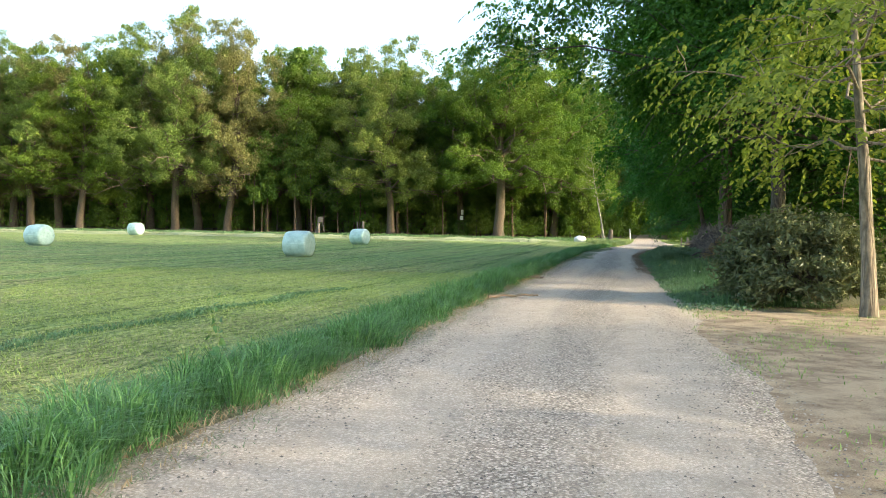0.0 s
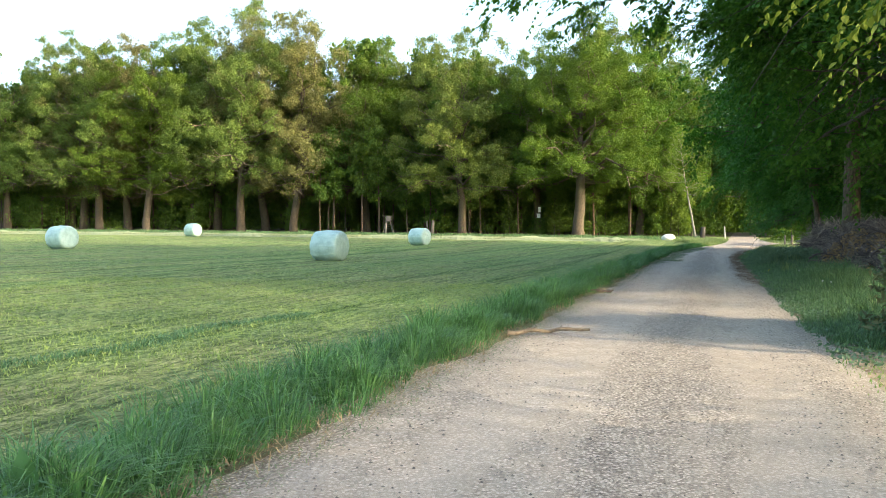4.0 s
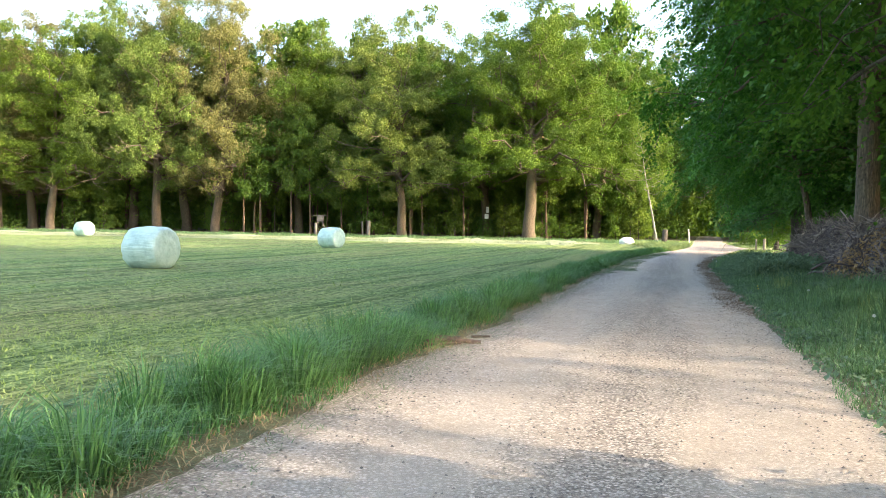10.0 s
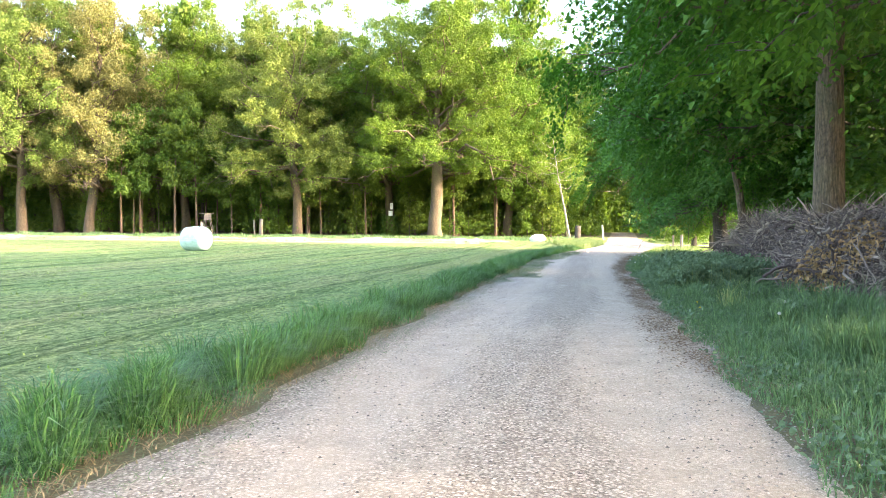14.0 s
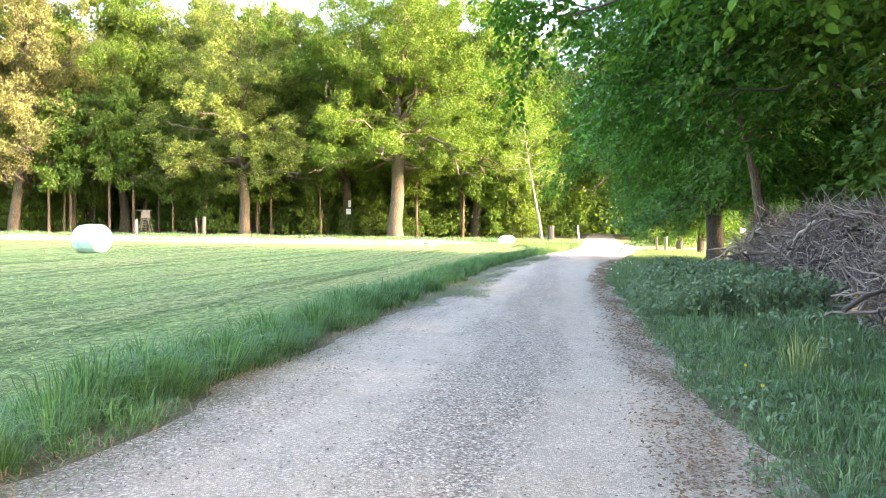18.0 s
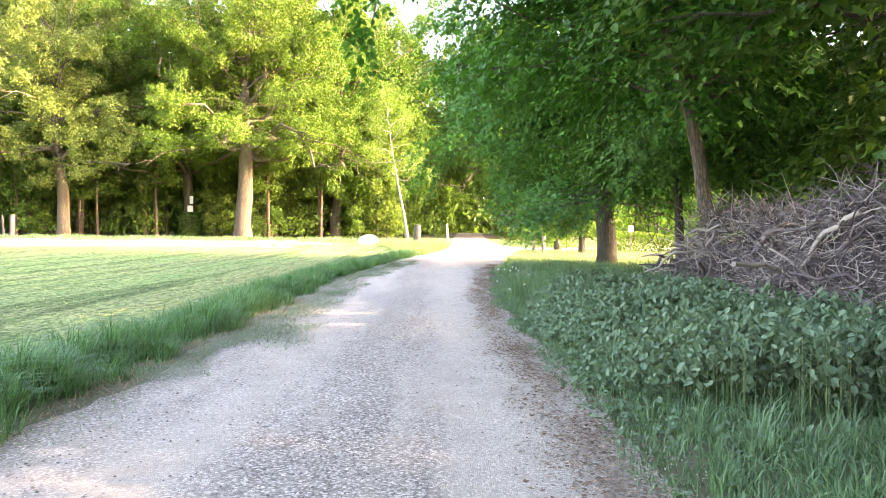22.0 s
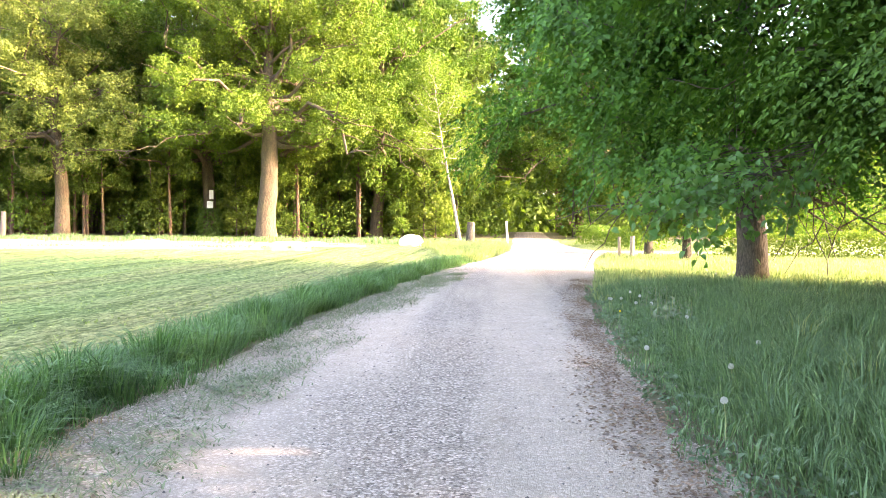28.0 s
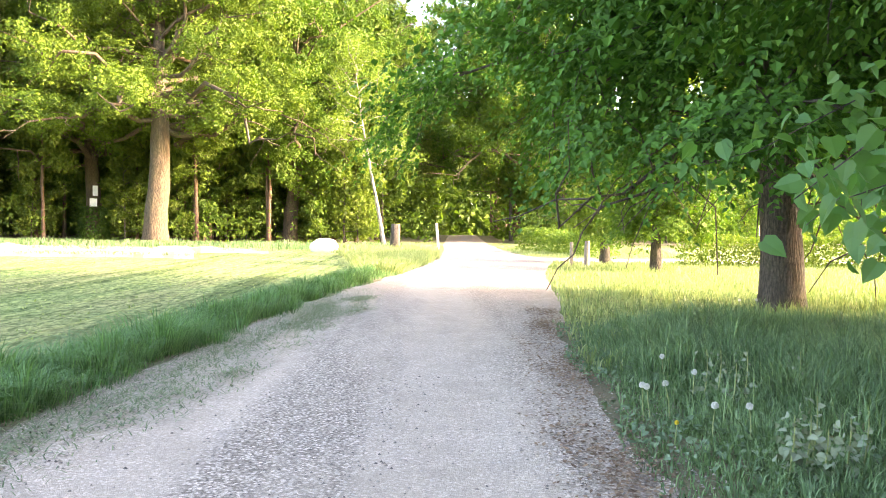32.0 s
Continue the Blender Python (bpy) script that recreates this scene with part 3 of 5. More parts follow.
# ---- trees ----
def grow(rng, height, r0, base, radius, limbs, twigs=6, droop=0.0, rise=0.45, top=0.4, wander=0.25, stop=0.86, inner=0.16, thick=0.34, clear=None, crook=0.045):
    """Trunk, boughs (one shape each) and the places where leaf clumps sit."""
    wood, boughs = Geo(), []
    n = 12
    z = np.concatenate([[-0.3, 0.0, 0.35, 1.0], np.linspace(2.0, height * stop, n)])
    off = np.cumsum(rng.normal(0, wander * 0.2, (len(z), 2)), 0)
    off *= np.clip((z - 1.0) / max(base, 3.0), 0.0, 1.0)[:, None]
    f = np.maximum(z, 0) / height
    r = r0 * np.clip(1 - f * 1.08, 0.03, 1) * np.where(z > base, 1 - 0.25 * np.clip((z - base) / (0.3 * height), 0, 1), 1)
    r[:3] *= [1.38, 1.25, 1.08]
    path = np.concatenate([off, z[:, None]], 1)
    tube(wood, path, r, 16, 0.07, rng)
    spots = []
    for i in range(limbs):
        u = (i + rng.uniform(0, 0.9)) / limbs
        zz = base + u ** 1.15 * (height * stop - base)
        root = np.array([np.interp(zz, z, path[:, k]) for k in range(3)])
        az = i * 2.4 + rng.normal(0, 0.4)
        prof = (0.70 + 0.30 * math.sin(math.pi * min(1, u + 0.22))) if u < 0.7 else top + (0.98 - top) * (1 - u) / 0.3
        L = radius * prof * rng.uniform(0.7, 1.12)
        el = rise * (0.35 + 1.5 * u) - droop * (1 - u) + rng.normal(0, 0.14)
        s = np.linspace(0, 1, 8)
        d = np.array([math.cos(az), math.sin(az), 0])
        side = np.array([-d[1], d[0], 0])
        jit = np.cumsum(rng.normal(0, crook * L, (8, 3)), 0) * [1, 1, 0.7]
        jit[0] = 0
        line = root + np.outer(s * L * math.cos(el), d) + np.outer(s ** 1.3 * L * math.sin(el) - droop * 0.5 * L * s ** 2.2 * (1 - u), [0, 0, 1]) + jit
        if clear is not None and clear(line).any():
            line = root + (line - root) * 0.5 + np.outer(s, [0, 0, 0.12 * L])
        rr = max(0.02, np.interp(zz, z, r) * rng.uniform(0.6, 1.2) * thick) * (1 - s) ** 0.8 + 0.010
        g = Geo()
        tube(g, line, rr, 6, 0.08, rng)
        for k in range(twigs):
            w = inner + (1 - inner) * (k + rng.uniform(0, 1)) / twigs
            p = np.array([np.interp(w, s, line[:, a]) for a in range(3)])
            td = unit(d * rng.uniform(0.0, 0.9) + side * rng.normal(0, 0.9) + np.array([0, 0, rng.normal(0.15 - droop * 0.6, 0.5)]))
            tl = L * rng.uniform(0.16, 0.36) * (1.2 - 0.5 * w)
            q = np.linspace(0, 1, 4)[:, None]
            tw = p + q * tl * td + np.array([0, 0, -0.25 * droop * tl]) * q ** 2 + np.concatenate([[[0, 0, 0]], rng.normal(0, 0.05 * tl, (3, 3))])
            tube(g, tw, np.linspace(0.30, 0.1, 4) * rr[3] + 0.005, 4, cap=False)
            spots += [tw[3], tw[2], (tw[1] + tw[2]) / 2]
        boughs.append(g)
        spots += [line[-1], line[-2], line[4]]
    spots = np.array(spots)
    return wood, boughs, spots if clear is None else spots[~clear(spots)]


def crown(rng, spots, per, clump, size, oval=False, flat=0.6, **kw):
    g = Geo()
    n = len(spots)
    cnt = rng.integers(int(per * 0.4), int(per * 1.6) + 1, n)
    c = np.repeat(spots, cnt, 0)
    rad = np.repeat(clump * rng.uniform(0.55, 1.35, n), cnt)[:, None]
    k = unit(rng.normal(size=c.shape)) * rng.uniform(0.15, 1.0, (len(c), 1)) ** 0.5
    (oval_leaves if oval else leaves)(g, rng, c + k * rad * [1, 1, flat], size, **kw)
    return g


def set_leaves(geo, c, t, nor, s, aspect=0.62, fold=0.16, oval=False):
    """Leaves at given centres, axes and faces."""
    b = unit(np.cross(nor, t))
    nor = np.cross(t, b)
    if oval:
        prof = np.array([(-0.5, 0, 0), (-0.22, 0.46, 0.8), (0.18, 0.36, 0.7), (0.52, 0, -0.4), (0.18, -0.36, 0.7), (-0.22, -0.46, 0.8)]) * [1, aspect, fold]
        f = [[0, 1, 2, 3], [0, 3, 4, 5]]
    else:
        prof = np.array([(-0.5, 0, 0), (-0.08, 0.5, 1), (0.5, 0, 0), (-0.08, -0.5, 1)]) * [1, aspect, fold]
        f = [[0, 1, 2], [0, 2, 3]]
    v = c[:, None] + s[:, None, None] * (prof[None, :, 0:1] * t[:, None] + prof[None, :, 1:2] * b[:, None] + prof[None, :, 2:3] * nor[:, None])
    f = np.array(f)
    geo.add(v.reshape(-1, 3), (np.arange(len(c))[:, None, None] * len(prof) + f[None]).reshape(-1, f.shape[1]))


def padded_crown(rng, spots, pads, wide, tufted, per, size):
    """An oak's crown: pads of foliage with gaps between them, each pad made of tufts, leaves facing outwards."""
    order = rng.permutation(len(spots))
    picked = []
    for i in order:                        # pads keep their distance from each other
        p = spots[i]
        if len(picked) >= pads:
            break
        if not picked or np.min(np.linalg.norm((np.array(picked) - p) * [1, 1, 1.5], axis=1)) > wide * 0.95:
            picked.append(p)
    pc = np.array(picked)
    n = len(pc)
    rad = wide * rng.uniform(0.65, 1.3, n)
    k = np.repeat(np.arange(n), rng.integers(int(tufted * 0.6), int(tufted * 1.4), n))
    d1 = unit(rng.normal(size=(len(k), 3)) + [0, 0, 0.35])
    tc = pc[k] + d1 * (rad[k] * rng.uniform(0.35, 1.05, len(k)))[:, None] * [1, 1, 0.62]
    m = np.repeat(np.arange(len(tc)), rng.integers(int(per * 0.5), int(per * 1.5), len(tc)))
    d2 = unit(rng.normal(size=(len(m), 3)) + [0, 0, 0.25])
    r2 = (0.42 * rng.uniform(0.6, 1.3, len(tc)))[m]
    c = tc[m] + d2 * (r2 * rng.uniform(0.3, 1.0, len(m)) ** 0.5)[:, None]
    nor = unit(0.8 * d2 + 0.5 * d1[m] + 0.55 * rng.normal(size=c.shape) + [0, 0, 0.25])
    t = unit(np.cross(nor, rng.normal(size=c.shape)) - [0, 0, 0.25])
    g = Geo()
    set_leaves(g, c, t, nor, size * rng.uniform(0.6, 1.35, len(c)))
    return g


def spray_crown(rng, spots, each, count, length, size, hang=0.45, oval=True, inside=10):
    """Drooping sprays: leaves set in two rows along thin shoots that hang outwards from the boughs."""
    p = np.repeat(spots, each, 0)
    n = len(p)
    p = p + rng.normal(0, 0.22, p.shape)
    out = unit(p * [1, 1, 0] + 1e-6)
    side = np.stack([-out[:, 1], out[:, 0], np.zeros(n)], 1)
    d = unit(out * rng.uniform(0.2, 1.2, (n, 1)) + side * rng.normal(0, 0.6, (n, 1)) + np.array([0, 0, 1.0]) * rng.uniform(-hang * 1.5, 0.15, (n, 1)))
    L = length * rng.uniform(0.5, 1.3, n)
    u = (np.arange(count)[None] + rng.uniform(0.2, 1.0, (n, count))) / count
    q = p[:, None] + d[:, None] * (L[:, None] * u)[..., None] - np.array([0, 0, 1.0]) * (0.45 * hang * L[:, None] * u ** 2)[..., None]
    b = unit(np.cross(d, [0, 0, 1.0]))
    sgn = np.where(np.arange(count) % 2, 1.0, -1.0)[None, :, None]
    t = unit(d[:, None] * 0.6 + b[:, None] * sgn * 0.75 + rng.normal(0, 0.22, q.shape) - [0, 0, 0.45])
    nor = unit(out[:, None] * 0.45 + rng.normal(0, 0.28, q.shape) + [0, 0, 0.8])
    sz = size * rng.uniform(0.6, 1.25, (n, count)) * (1.1 - 0.35 * u)
    c = q + t * sz[..., None] * 0.5
    g = Geo()
    set_leaves(g, c.reshape(-1, 3), t.reshape(-1, 3), nor.reshape(-1, 3), sz.ravel(), 0.74, 0.12, oval)
    mid = np.array([0, 0, spots[:, 2].mean()])
    k = np.repeat(mid + (spots - mid) * 0.84, inside, 0)
    k[:, 2] = np.maximum(k[:, 2], np.repeat(spots[:, 2], inside))
    if inside:
        leaves(g, rng, k + rng.normal(0, 0.45, k.shape) * [1, 1, 0.5], size * 1.35, aspect=0.75, up=1.0)
    return g


def make_tree(name, seed, bark, leaf, label, category="tree", per=60, clump=0.9, size=0.26, leaf_kw={}, joined=False, pads=None, sprays=None, **kw):
    rng = np.random.default_rng(seed)
    wood, boughs, spots = grow(rng, **kw)
    t = tagged(new(name), label, category)
    if joined:
        for g in boughs:
            wood.add(np.concatenate(g.v), np.concatenate([f for f in g.f if f.shape[1] == 4]))
    part("trunk", wood, bark, t, smooth=True)
    for g in () if joined else boughs:
        part("bough", g, bark, t, smooth=True)
    if pads:                               # a broad rounded crown
        h, w = kw["height"] * 0.98, kw["radius"] * 1.04
        mid, half = np.array([0, 0, h * 0.57]), np.array([w, w, h * 0.43])
        q = (spots - mid) / half
        spots = mid + q / np.maximum(1, np.linalg.norm(q, axis=1, keepdims=True)) * half
        d = unit(rng.normal(size=(70, 3)) + [0, 0, 0.5])
        spots = np.concatenate([spots, mid + d * rng.uniform(0.72, 0.93, (70, 1)) * half])
        g = padded_crown(rng, spots, *pads)
    elif sprays:
        g = spray_crown(rng, spots, **sprays)
    else:
        g = crown(rng, spots, per, clump, size, **leaf_kw)
    part("crown", g, leaf, t)
    return t


def stand_at(ob, x, y, turn=0.0, scale=1.0, sink=0.05, tall=1.0):
    ob.matrix_basis = Matrix.Translation((x, y, gz(x, y) - sink)) @ Matrix.Rotation(turn, 4, "Z") @ Matrix.Diagonal((scale, scale, scale * tall, 1))
    return ob


def another(ob, x, y, turn=0.0, scale=1.0, sink=0.05, tall=1.0, label=""):
    c = copy_thing(ob, Matrix.Identity(4))
    stand_at(c, x, y, turn, scale, sink, tall)
    if label:
        c["label"] = label
    return c


# ---- oaks along the far edge of the field ----
OAK = dict(height=25.5, r0=0.50, base=4.8, radius=8.6, limbs=36, twigs=8, droop=0.25, rise=0.66, wander=0.6, top=1.0, stop=0.62, thick=0.40, inner=0.12, crook=0.08)
oak_a = make_tree("oak_tree", 11, OAK_BARK, OAK_GREEN, "tall oak with fresh yellow-green leaves at the field edge", pads=(210, 1.25, 20, 22, 0.20), **OAK)
oak_b = make_tree("oak_tree", 12, OAK_BARK, OAK_OLIVE, "tall oak with olive-green spring leaves at the field edge", pads=(200, 1.20, 20, 21, 0.19), **{**OAK, "base": 5.6})
oak_c = make_tree("oak_tree", 13, OAK_BARK, OAK_BROWN, "tall oak with bronze-brown young leaves at the field edge", pads=(190, 1.20, 20, 21, 0.185), **{**OAK, "radius": 7.4, "base": 4.2})
oak_big = make_tree("oak_tree", 14, OAK_BARK, OAK_GREEN, "broad old oak with a thick trunk and bright green crown", pads=(260, 1.25, 21, 24, 0.18),
                    **{**OAK, "r0": 0.66, "radius": 9.0, "limbs": 40, "base": 6.2, "thick": 0.46})
stand_at(oak_big, 6.56, 98.2, 0.6, 1.0, tall=0.97)
stand_at(oak_a, 14.1, 105.7, 0.3, 0.95)
another(oak_a, 2.3, 105.4, 2.4, 0.98, label="oak with a white notice on its ivy-footed trunk")
stand_at(oak_b, -6.3, 100.7, 1.0, 0.97, tall=0.95)
another(oak_a, -19.0, 109.4, 2.9, 1.0, label="tall oak with dense green leaves at the field edge")
stand_at(oak_c, -26.8, 103.7, 0.4, 0.98, tall=1.12)
another(oak_c, -32.2, 109.8, 4.4, 1.10, tall=1.08)
another(oak_b, -33.5, 104.4, 3.3, 1.04, tall=1.08)
another(oak_b, -38.9, 110.8, 0.2, 1.13, tall=0.98)
another(oak_a, -45.4, 104.2, 1.2, 0.95, label="tall oak with fresh green lower boughs at the field edge")
another(oak_c, -50.6, 109.9, 5.2, 1.04)
another(oak_b, -52.4, 106.0, 1.7, 1.0)
another(oak_c, -56.7, 110.0, 2.2, 1.0)
another(oak_b, -66.0, 108.0, 0.9, 1.0)
another(oak_c, -74.0, 106.0, 4.0, 1.05)
another(oak_a, 34.5, 121.0, 4.0, 1.1)
another(oak_b, 21.0, 120.0, 2.0, 1.1)
another(oak_a, 34.0, 109.0, 5.1, 0.95)
for x, y, a, k in ((-60.5, 114.0, 1.1, 1.0), (-44.5, 115.0, 3.0, 1.05), (-23.8, 113.5, 5.3, 1.0), (-14.8, 114.5, 0.6, 0.98), (-10.2, 112.5, 3.8, 1.0),
                   (-2.6, 113.0, 2.0, 1.0), (8.4, 113.0, 4.6, 1.02), (14.6, 116.0, 1.5, 1.05)):
    another(oak_b, x, y, a, k, tall=1.06, label="tall olive-green oak in the second row of the wood")

OAKS = ((6.56, 98.2), (14.1, 105.7), (2.3, 105.4), (-6.3, 100.7), (-19.0, 109.4), (-26.8, 103.7), (-32.2, 109.8), (-33.5, 104.4), (-38.9, 110.8), (-45.4, 104.2), (-50.6, 109.9), (-52.4, 106.0), (-56.7, 110.0))


def open_foot(x, y, wide=1.7):
    """The ground before each oak's foot, towards the track, which stays free of saplings."""
    return any(y < oy + 0.5 and abs(x - ox - (4 - ox) * (oy - y) / (oy - 20)) < wide for ox, oy in OAKS)


# ---- woodland behind ----
wood_a = make_tree("woodland_tree", 21, PINE_BARK, WOOD_LEAF, "slender woodland tree in the shade behind the oaks", per=16, clump=1.3, size=0.55, joined=True,
                   height=20, r0=0.22, base=6.0, radius=3.6, limbs=16, twigs=3, rise=0.4)
wood_b = make_tree("woodland_tree", 22, DARK_BARK, WOOD_LEAF, "slender dark-stemmed woodland tree behind the oaks", per=16, clump=1.2, size=0.50, joined=True,
                   height=17, r0=0.16, base=3.0, radius=3.2, limbs=18, twigs=3, rise=0.4)
sapling = make_tree("woodland_sapling", 23, DARK_BARK, WOOD_LEAF, "thin leafy sapling in the woodland edge", per=14, clump=0.8, size=0.30, joined=True,
                    height=8, r0=0.06, base=0.5, radius=2.0, limbs=13, twigs=3, rise=0.5)
rng = np.random.default_rng(77)
first = {"a": wood_a, "b": wood_b, "s": sapling}
used = set()
for k in range(125):
    x, y = rng.uniform(-85, 62), 111 + 34 * rng.uniform(0, 1) ** 1.4
    mid = road_left(y) + 1.5
    if abs(x - mid) < 3.2 or (x > mid + 8 and k % 3):
        continue
    kind = "aabbs"[k % 5]
    src = first[kind]
    f = stand_at if kind not in used else another
    used.add(kind)
    f(src, x, y, rng.uniform(0, 6.28), rng.uniform(0.95, 1.2), 0.05, rng.uniform(1.0, 1.2))
for k in range(75):
    x, y = rng.uniform(-80, 17), rng.uniform(104, 117)
    if not open_foot(x, y):
        another(sapling, x, y, rng.uniform(0, 6.28), rng.uniform(0.45, 1.0))
for k in range(26):
    x, y = rng.uniform(-2, 19), rng.uniform(103.5, 108.5)
    if not open_foot(x, y):
        another(sapling, x, y, rng.uniform(0, 6.28), rng.uniform(0.5, 1.05), label="sunlit yellow-green sapling at the edge of the wood")
for k in range(16):
    x, y = rng.uniform(19, 60), rng.uniform(100, 122)
    if abs(x - road_left(y) - 1.5) > 3.2 and not (y < 104 and x > 24):
        another(sapling, x, y, rng.uniform(0, 6.28), rng.uniform(0.6, 1.3))


def build_far_woods():
    """Closed mass of foliage deep in the wood."""
    rng = np.random.default_rng(31)
    g = Geo()
    n = 64000
    x = rng.uniform(-120, 95, n)
    y = rng.uniform(128, 165, n)
    z = rng.uniform(0, 1, n) ** 1.25 * (17 + 4 * np.sin(x * 0.21) + 3 * np.sin(x * 0.57 + 1))
    keep = (np.abs(x - road_left(y) - 1.5) > 2.2) | (z > 6) | (y > 142)
    keep &= (x < 34) | (y > 150)
    c = np.stack([x, y, ground_z(x, y) + z], 1)[keep]
    leaves(g, rng, c, 1.15)
    n = 22000
    x, y = rng.uniform(-150, 130, n), rng.uniform(166, 180, n)
    leaves(g, rng, np.stack([x, y, ground_z(x, y) + rng.uniform(0, 1, n) ** 1.1 * 19], 1), 2.2)
    n = 40000
    x, y = rng.uniform(-110, 80, n), rng.uniform(116, 134, n)
    keep = np.abs(x - road_left(y) - 1.5) > 2.6
    z = rng.uniform(0, 1, n) ** 1.2 * (5.5 + 1.5 * np.sin(x * 0.7) + 1.0 * np.sin(x * 1.9 + 1))
    leaves(g, rng, np.stack([x, y, ground_z(x, y) + z], 1)[keep], 0.55)
    return tagged(part("far_woods", g, WOOD_LEAF), "dense green foliage deep in the wood", "foliage", kind="stuff")


build_far_woods()
for k in range(84):
    x, y = (rng.uniform(-80, 17) if k < 40 else rng.uniform(-14, 21)), rng.uniform(106, 118)
    if not open_foot(x, y, 1.2):
        another(wood_b if k % 3 else wood_a, x, y, rng.uniform(0, 6.28), rng.uniform(0.5, 0.9), 0.05, rng.uniform(1.2, 1.7))

for k in range(34):                        # thin stems in the front of the wood
    x, y = rng.uniform(-24, 20), rng.uniform(101.5, 107.5)
    if not open_foot(x, y, 0.9) and abs(x - road_left(y) - 1.5) > 3.0:
        another(wood_a, x, y, rng.uniform(0, 6.28), rng.uniform(0.42, 0.6), 0.05, rng.uniform(1.05, 1.4), label="thin bare-stemmed tree at the edge of the wood")


def build_undergrowth():
    rng = np.random.default_rng(33)
    g = Geo()
    n = 1000
    cx, cy = rng.uniform(-85, 60, n), 100.5 + 12 * rng.uniform(0, 1, n) ** 0.8
    keep = (np.abs(cx - road_left(cy) - 1.5) > 3.0) & ((cx < 16) | (cy > 106)) & (cx < 42)
    keep &= rng.uniform(0, 1, n) < np.clip((cx + 30) / 40, 0.22, 1)
    keep &= ~np.array([open_foot(a, b, 1.0) for a, b in zip(cx, cy)])
    cx, cy = cx[keep], cy[keep]
    cz = 0.3 + 4.2 * rng.uniform(0, 1, len(cx)) ** 1.7 * np.clip((cy - 100) / 5, 0.15, 1)
    m = 40
    c = np.repeat(np.stack([cx, cy, ground_z(cx, cy) + cz], 1), m, 0) + rng.normal(size=(len(cx) * m, 3)) * [0.7, 0.7, 0.4]
    c[:, 2] = np.maximum(c[:, 2], ground_z(c[:, 0], c[:, 1]) + 0.05)
    leaves(g, rng, c, 0.24)
    tagged(part("undergrowth", g, WOOD_LEAF), "loose green undergrowth at the foot of the wood", "undergrowth", kind="stuff")


build_undergrowth()

# ---- trees and shrubs beside the track ----
lime = make_tree("lime_tree", 41, DARK_BARK, LIME_LEAF, "broad lime tree with dark green drooping boughs beside the track", sprays=dict(each=8, count=13, length=0.9, size=0.145, hang=0.75, oval=False, inside=30),
                 height=19, r0=0.37, base=2.5, radius=8.4, limbs=54, twigs=9, droop=0.5, rise=0.42, top=0.75, thick=0.24, clear=lambda p: (p[:, 2] < 2.6) | ((p[:, 0] < -5.6) & (p[:, 2] < 2.9)) | ((p[:, 0] < -6.6) & (p[:, 2] < 5.0)))
stand_at(lime, 20.2, 63.6, 0.0)
big = make_tree("roadside_tree", 42, OAK_BARK, LIME_LEAF, "tall tree with a thick ridged trunk rising behind the brushwood", sprays=dict(each=6, count=11, length=1.0, size=0.145, hang=0.5, inside=16),
                height=20, r0=0.34, base=5.8, radius=10.2, limbs=44, twigs=9, droop=0.2, rise=0.42, thick=0.28,
                clear=lambda p: (p[:, 0] < -5.8) & (p[:, 2] < 11.0))
stand_at(big, 13.05, 38.5, 0.0)
slim = make_tree("roadside_tree", 43, OAK_BARK, LIME_LEAF, "slim smooth-barked tree with spreading green boughs", sprays=dict(each=4, count=11, length=0.8, size=0.14, hang=0.4),
                 height=11, r0=0.15, base=3.6, radius=3.6, limbs=26, twigs=7, droop=0.05, rise=0.5, wander=0.55, clear=lambda p: (p[:, 0] < -1.8) & (p[:, 2] < 4.0))
slim.matrix_basis = Matrix.Translation((15.1, 47.4, gz(15.1, 47.4) - 0.05)) @ Matrix.Rotation(radians(-5), 4, "Y")
low = make_tree("lime_tree", 47, DARK_BARK, LIME_LEAF, "thin-trunked lime tree with low drooping boughs over the verge", sprays=dict(each=7, count=12, length=0.8, size=0.12, hang=0.7, inside=8),
                height=12, r0=0.135, base=3.0, radius=4.4, limbs=34, twigs=8, droop=0.3, rise=0.4, clear=lambda p: (p[:, 2] < 2.8) | ((p[:, 0] < -2.6) & (p[:, 2] < 3.8)))
stand_at(low, 18.5, 55.0, 0.0)
another(lime, 26.0, 58.0, 2.2, 0.9, label="dark lime tree standing behind the verge trees")
back = make_tree("background_tree", 48, DARK_BARK, DARK_LEAF, "dark shaded tree in the strip of wood beside the track", sprays=dict(each=5, count=9, length=1.1, size=0.21, hang=0.4, oval=False, inside=6), joined=True,
                 height=15, r0=0.25, base=1.2, radius=5.0, limbs=26, twigs=5, droop=0.2, rise=0.4)
stand_at(back, 20.5, 46.0, 1.0)
# The three beyond x = 26 are added to shade the verge.
for x, y, a, k in ((19.5, 38.0, 2.0, 1.0), (17.8, 43.0, 2.6, 0.9), (26.5, 50.5, 0.4, 1.0), (25.0, 34.0, 5.0, 1.0), (31.0, 45.0, 1.6, 1.1), (32.0, 53.0, 0.6, 1.1)):
    another(back, x, y, a, k)
over = make_tree("roadside_tree", 49, DARK_BARK, LIME_LEAF, "dark leafy tree with boughs reaching over the track", sprays=dict(each=9, count=11, length=0.9, size=0.14, hang=0.45, inside=34),
                 height=15.5, r0=0.26, base=4.5, radius=9.4, limbs=46, twigs=8, droop=0.14, rise=0.4, thick=0.28,
                 clear=lambda p: (p[:, 0] * math.cos(1.9) - p[:, 1] * math.sin(1.9) < np.interp(p[:, 2], [5.0, 5.5, 5.8, 6.0], [-1.2, -2.5, -4.5, -20])))
stand_at(over, 10.4, 26.0, 1.9)
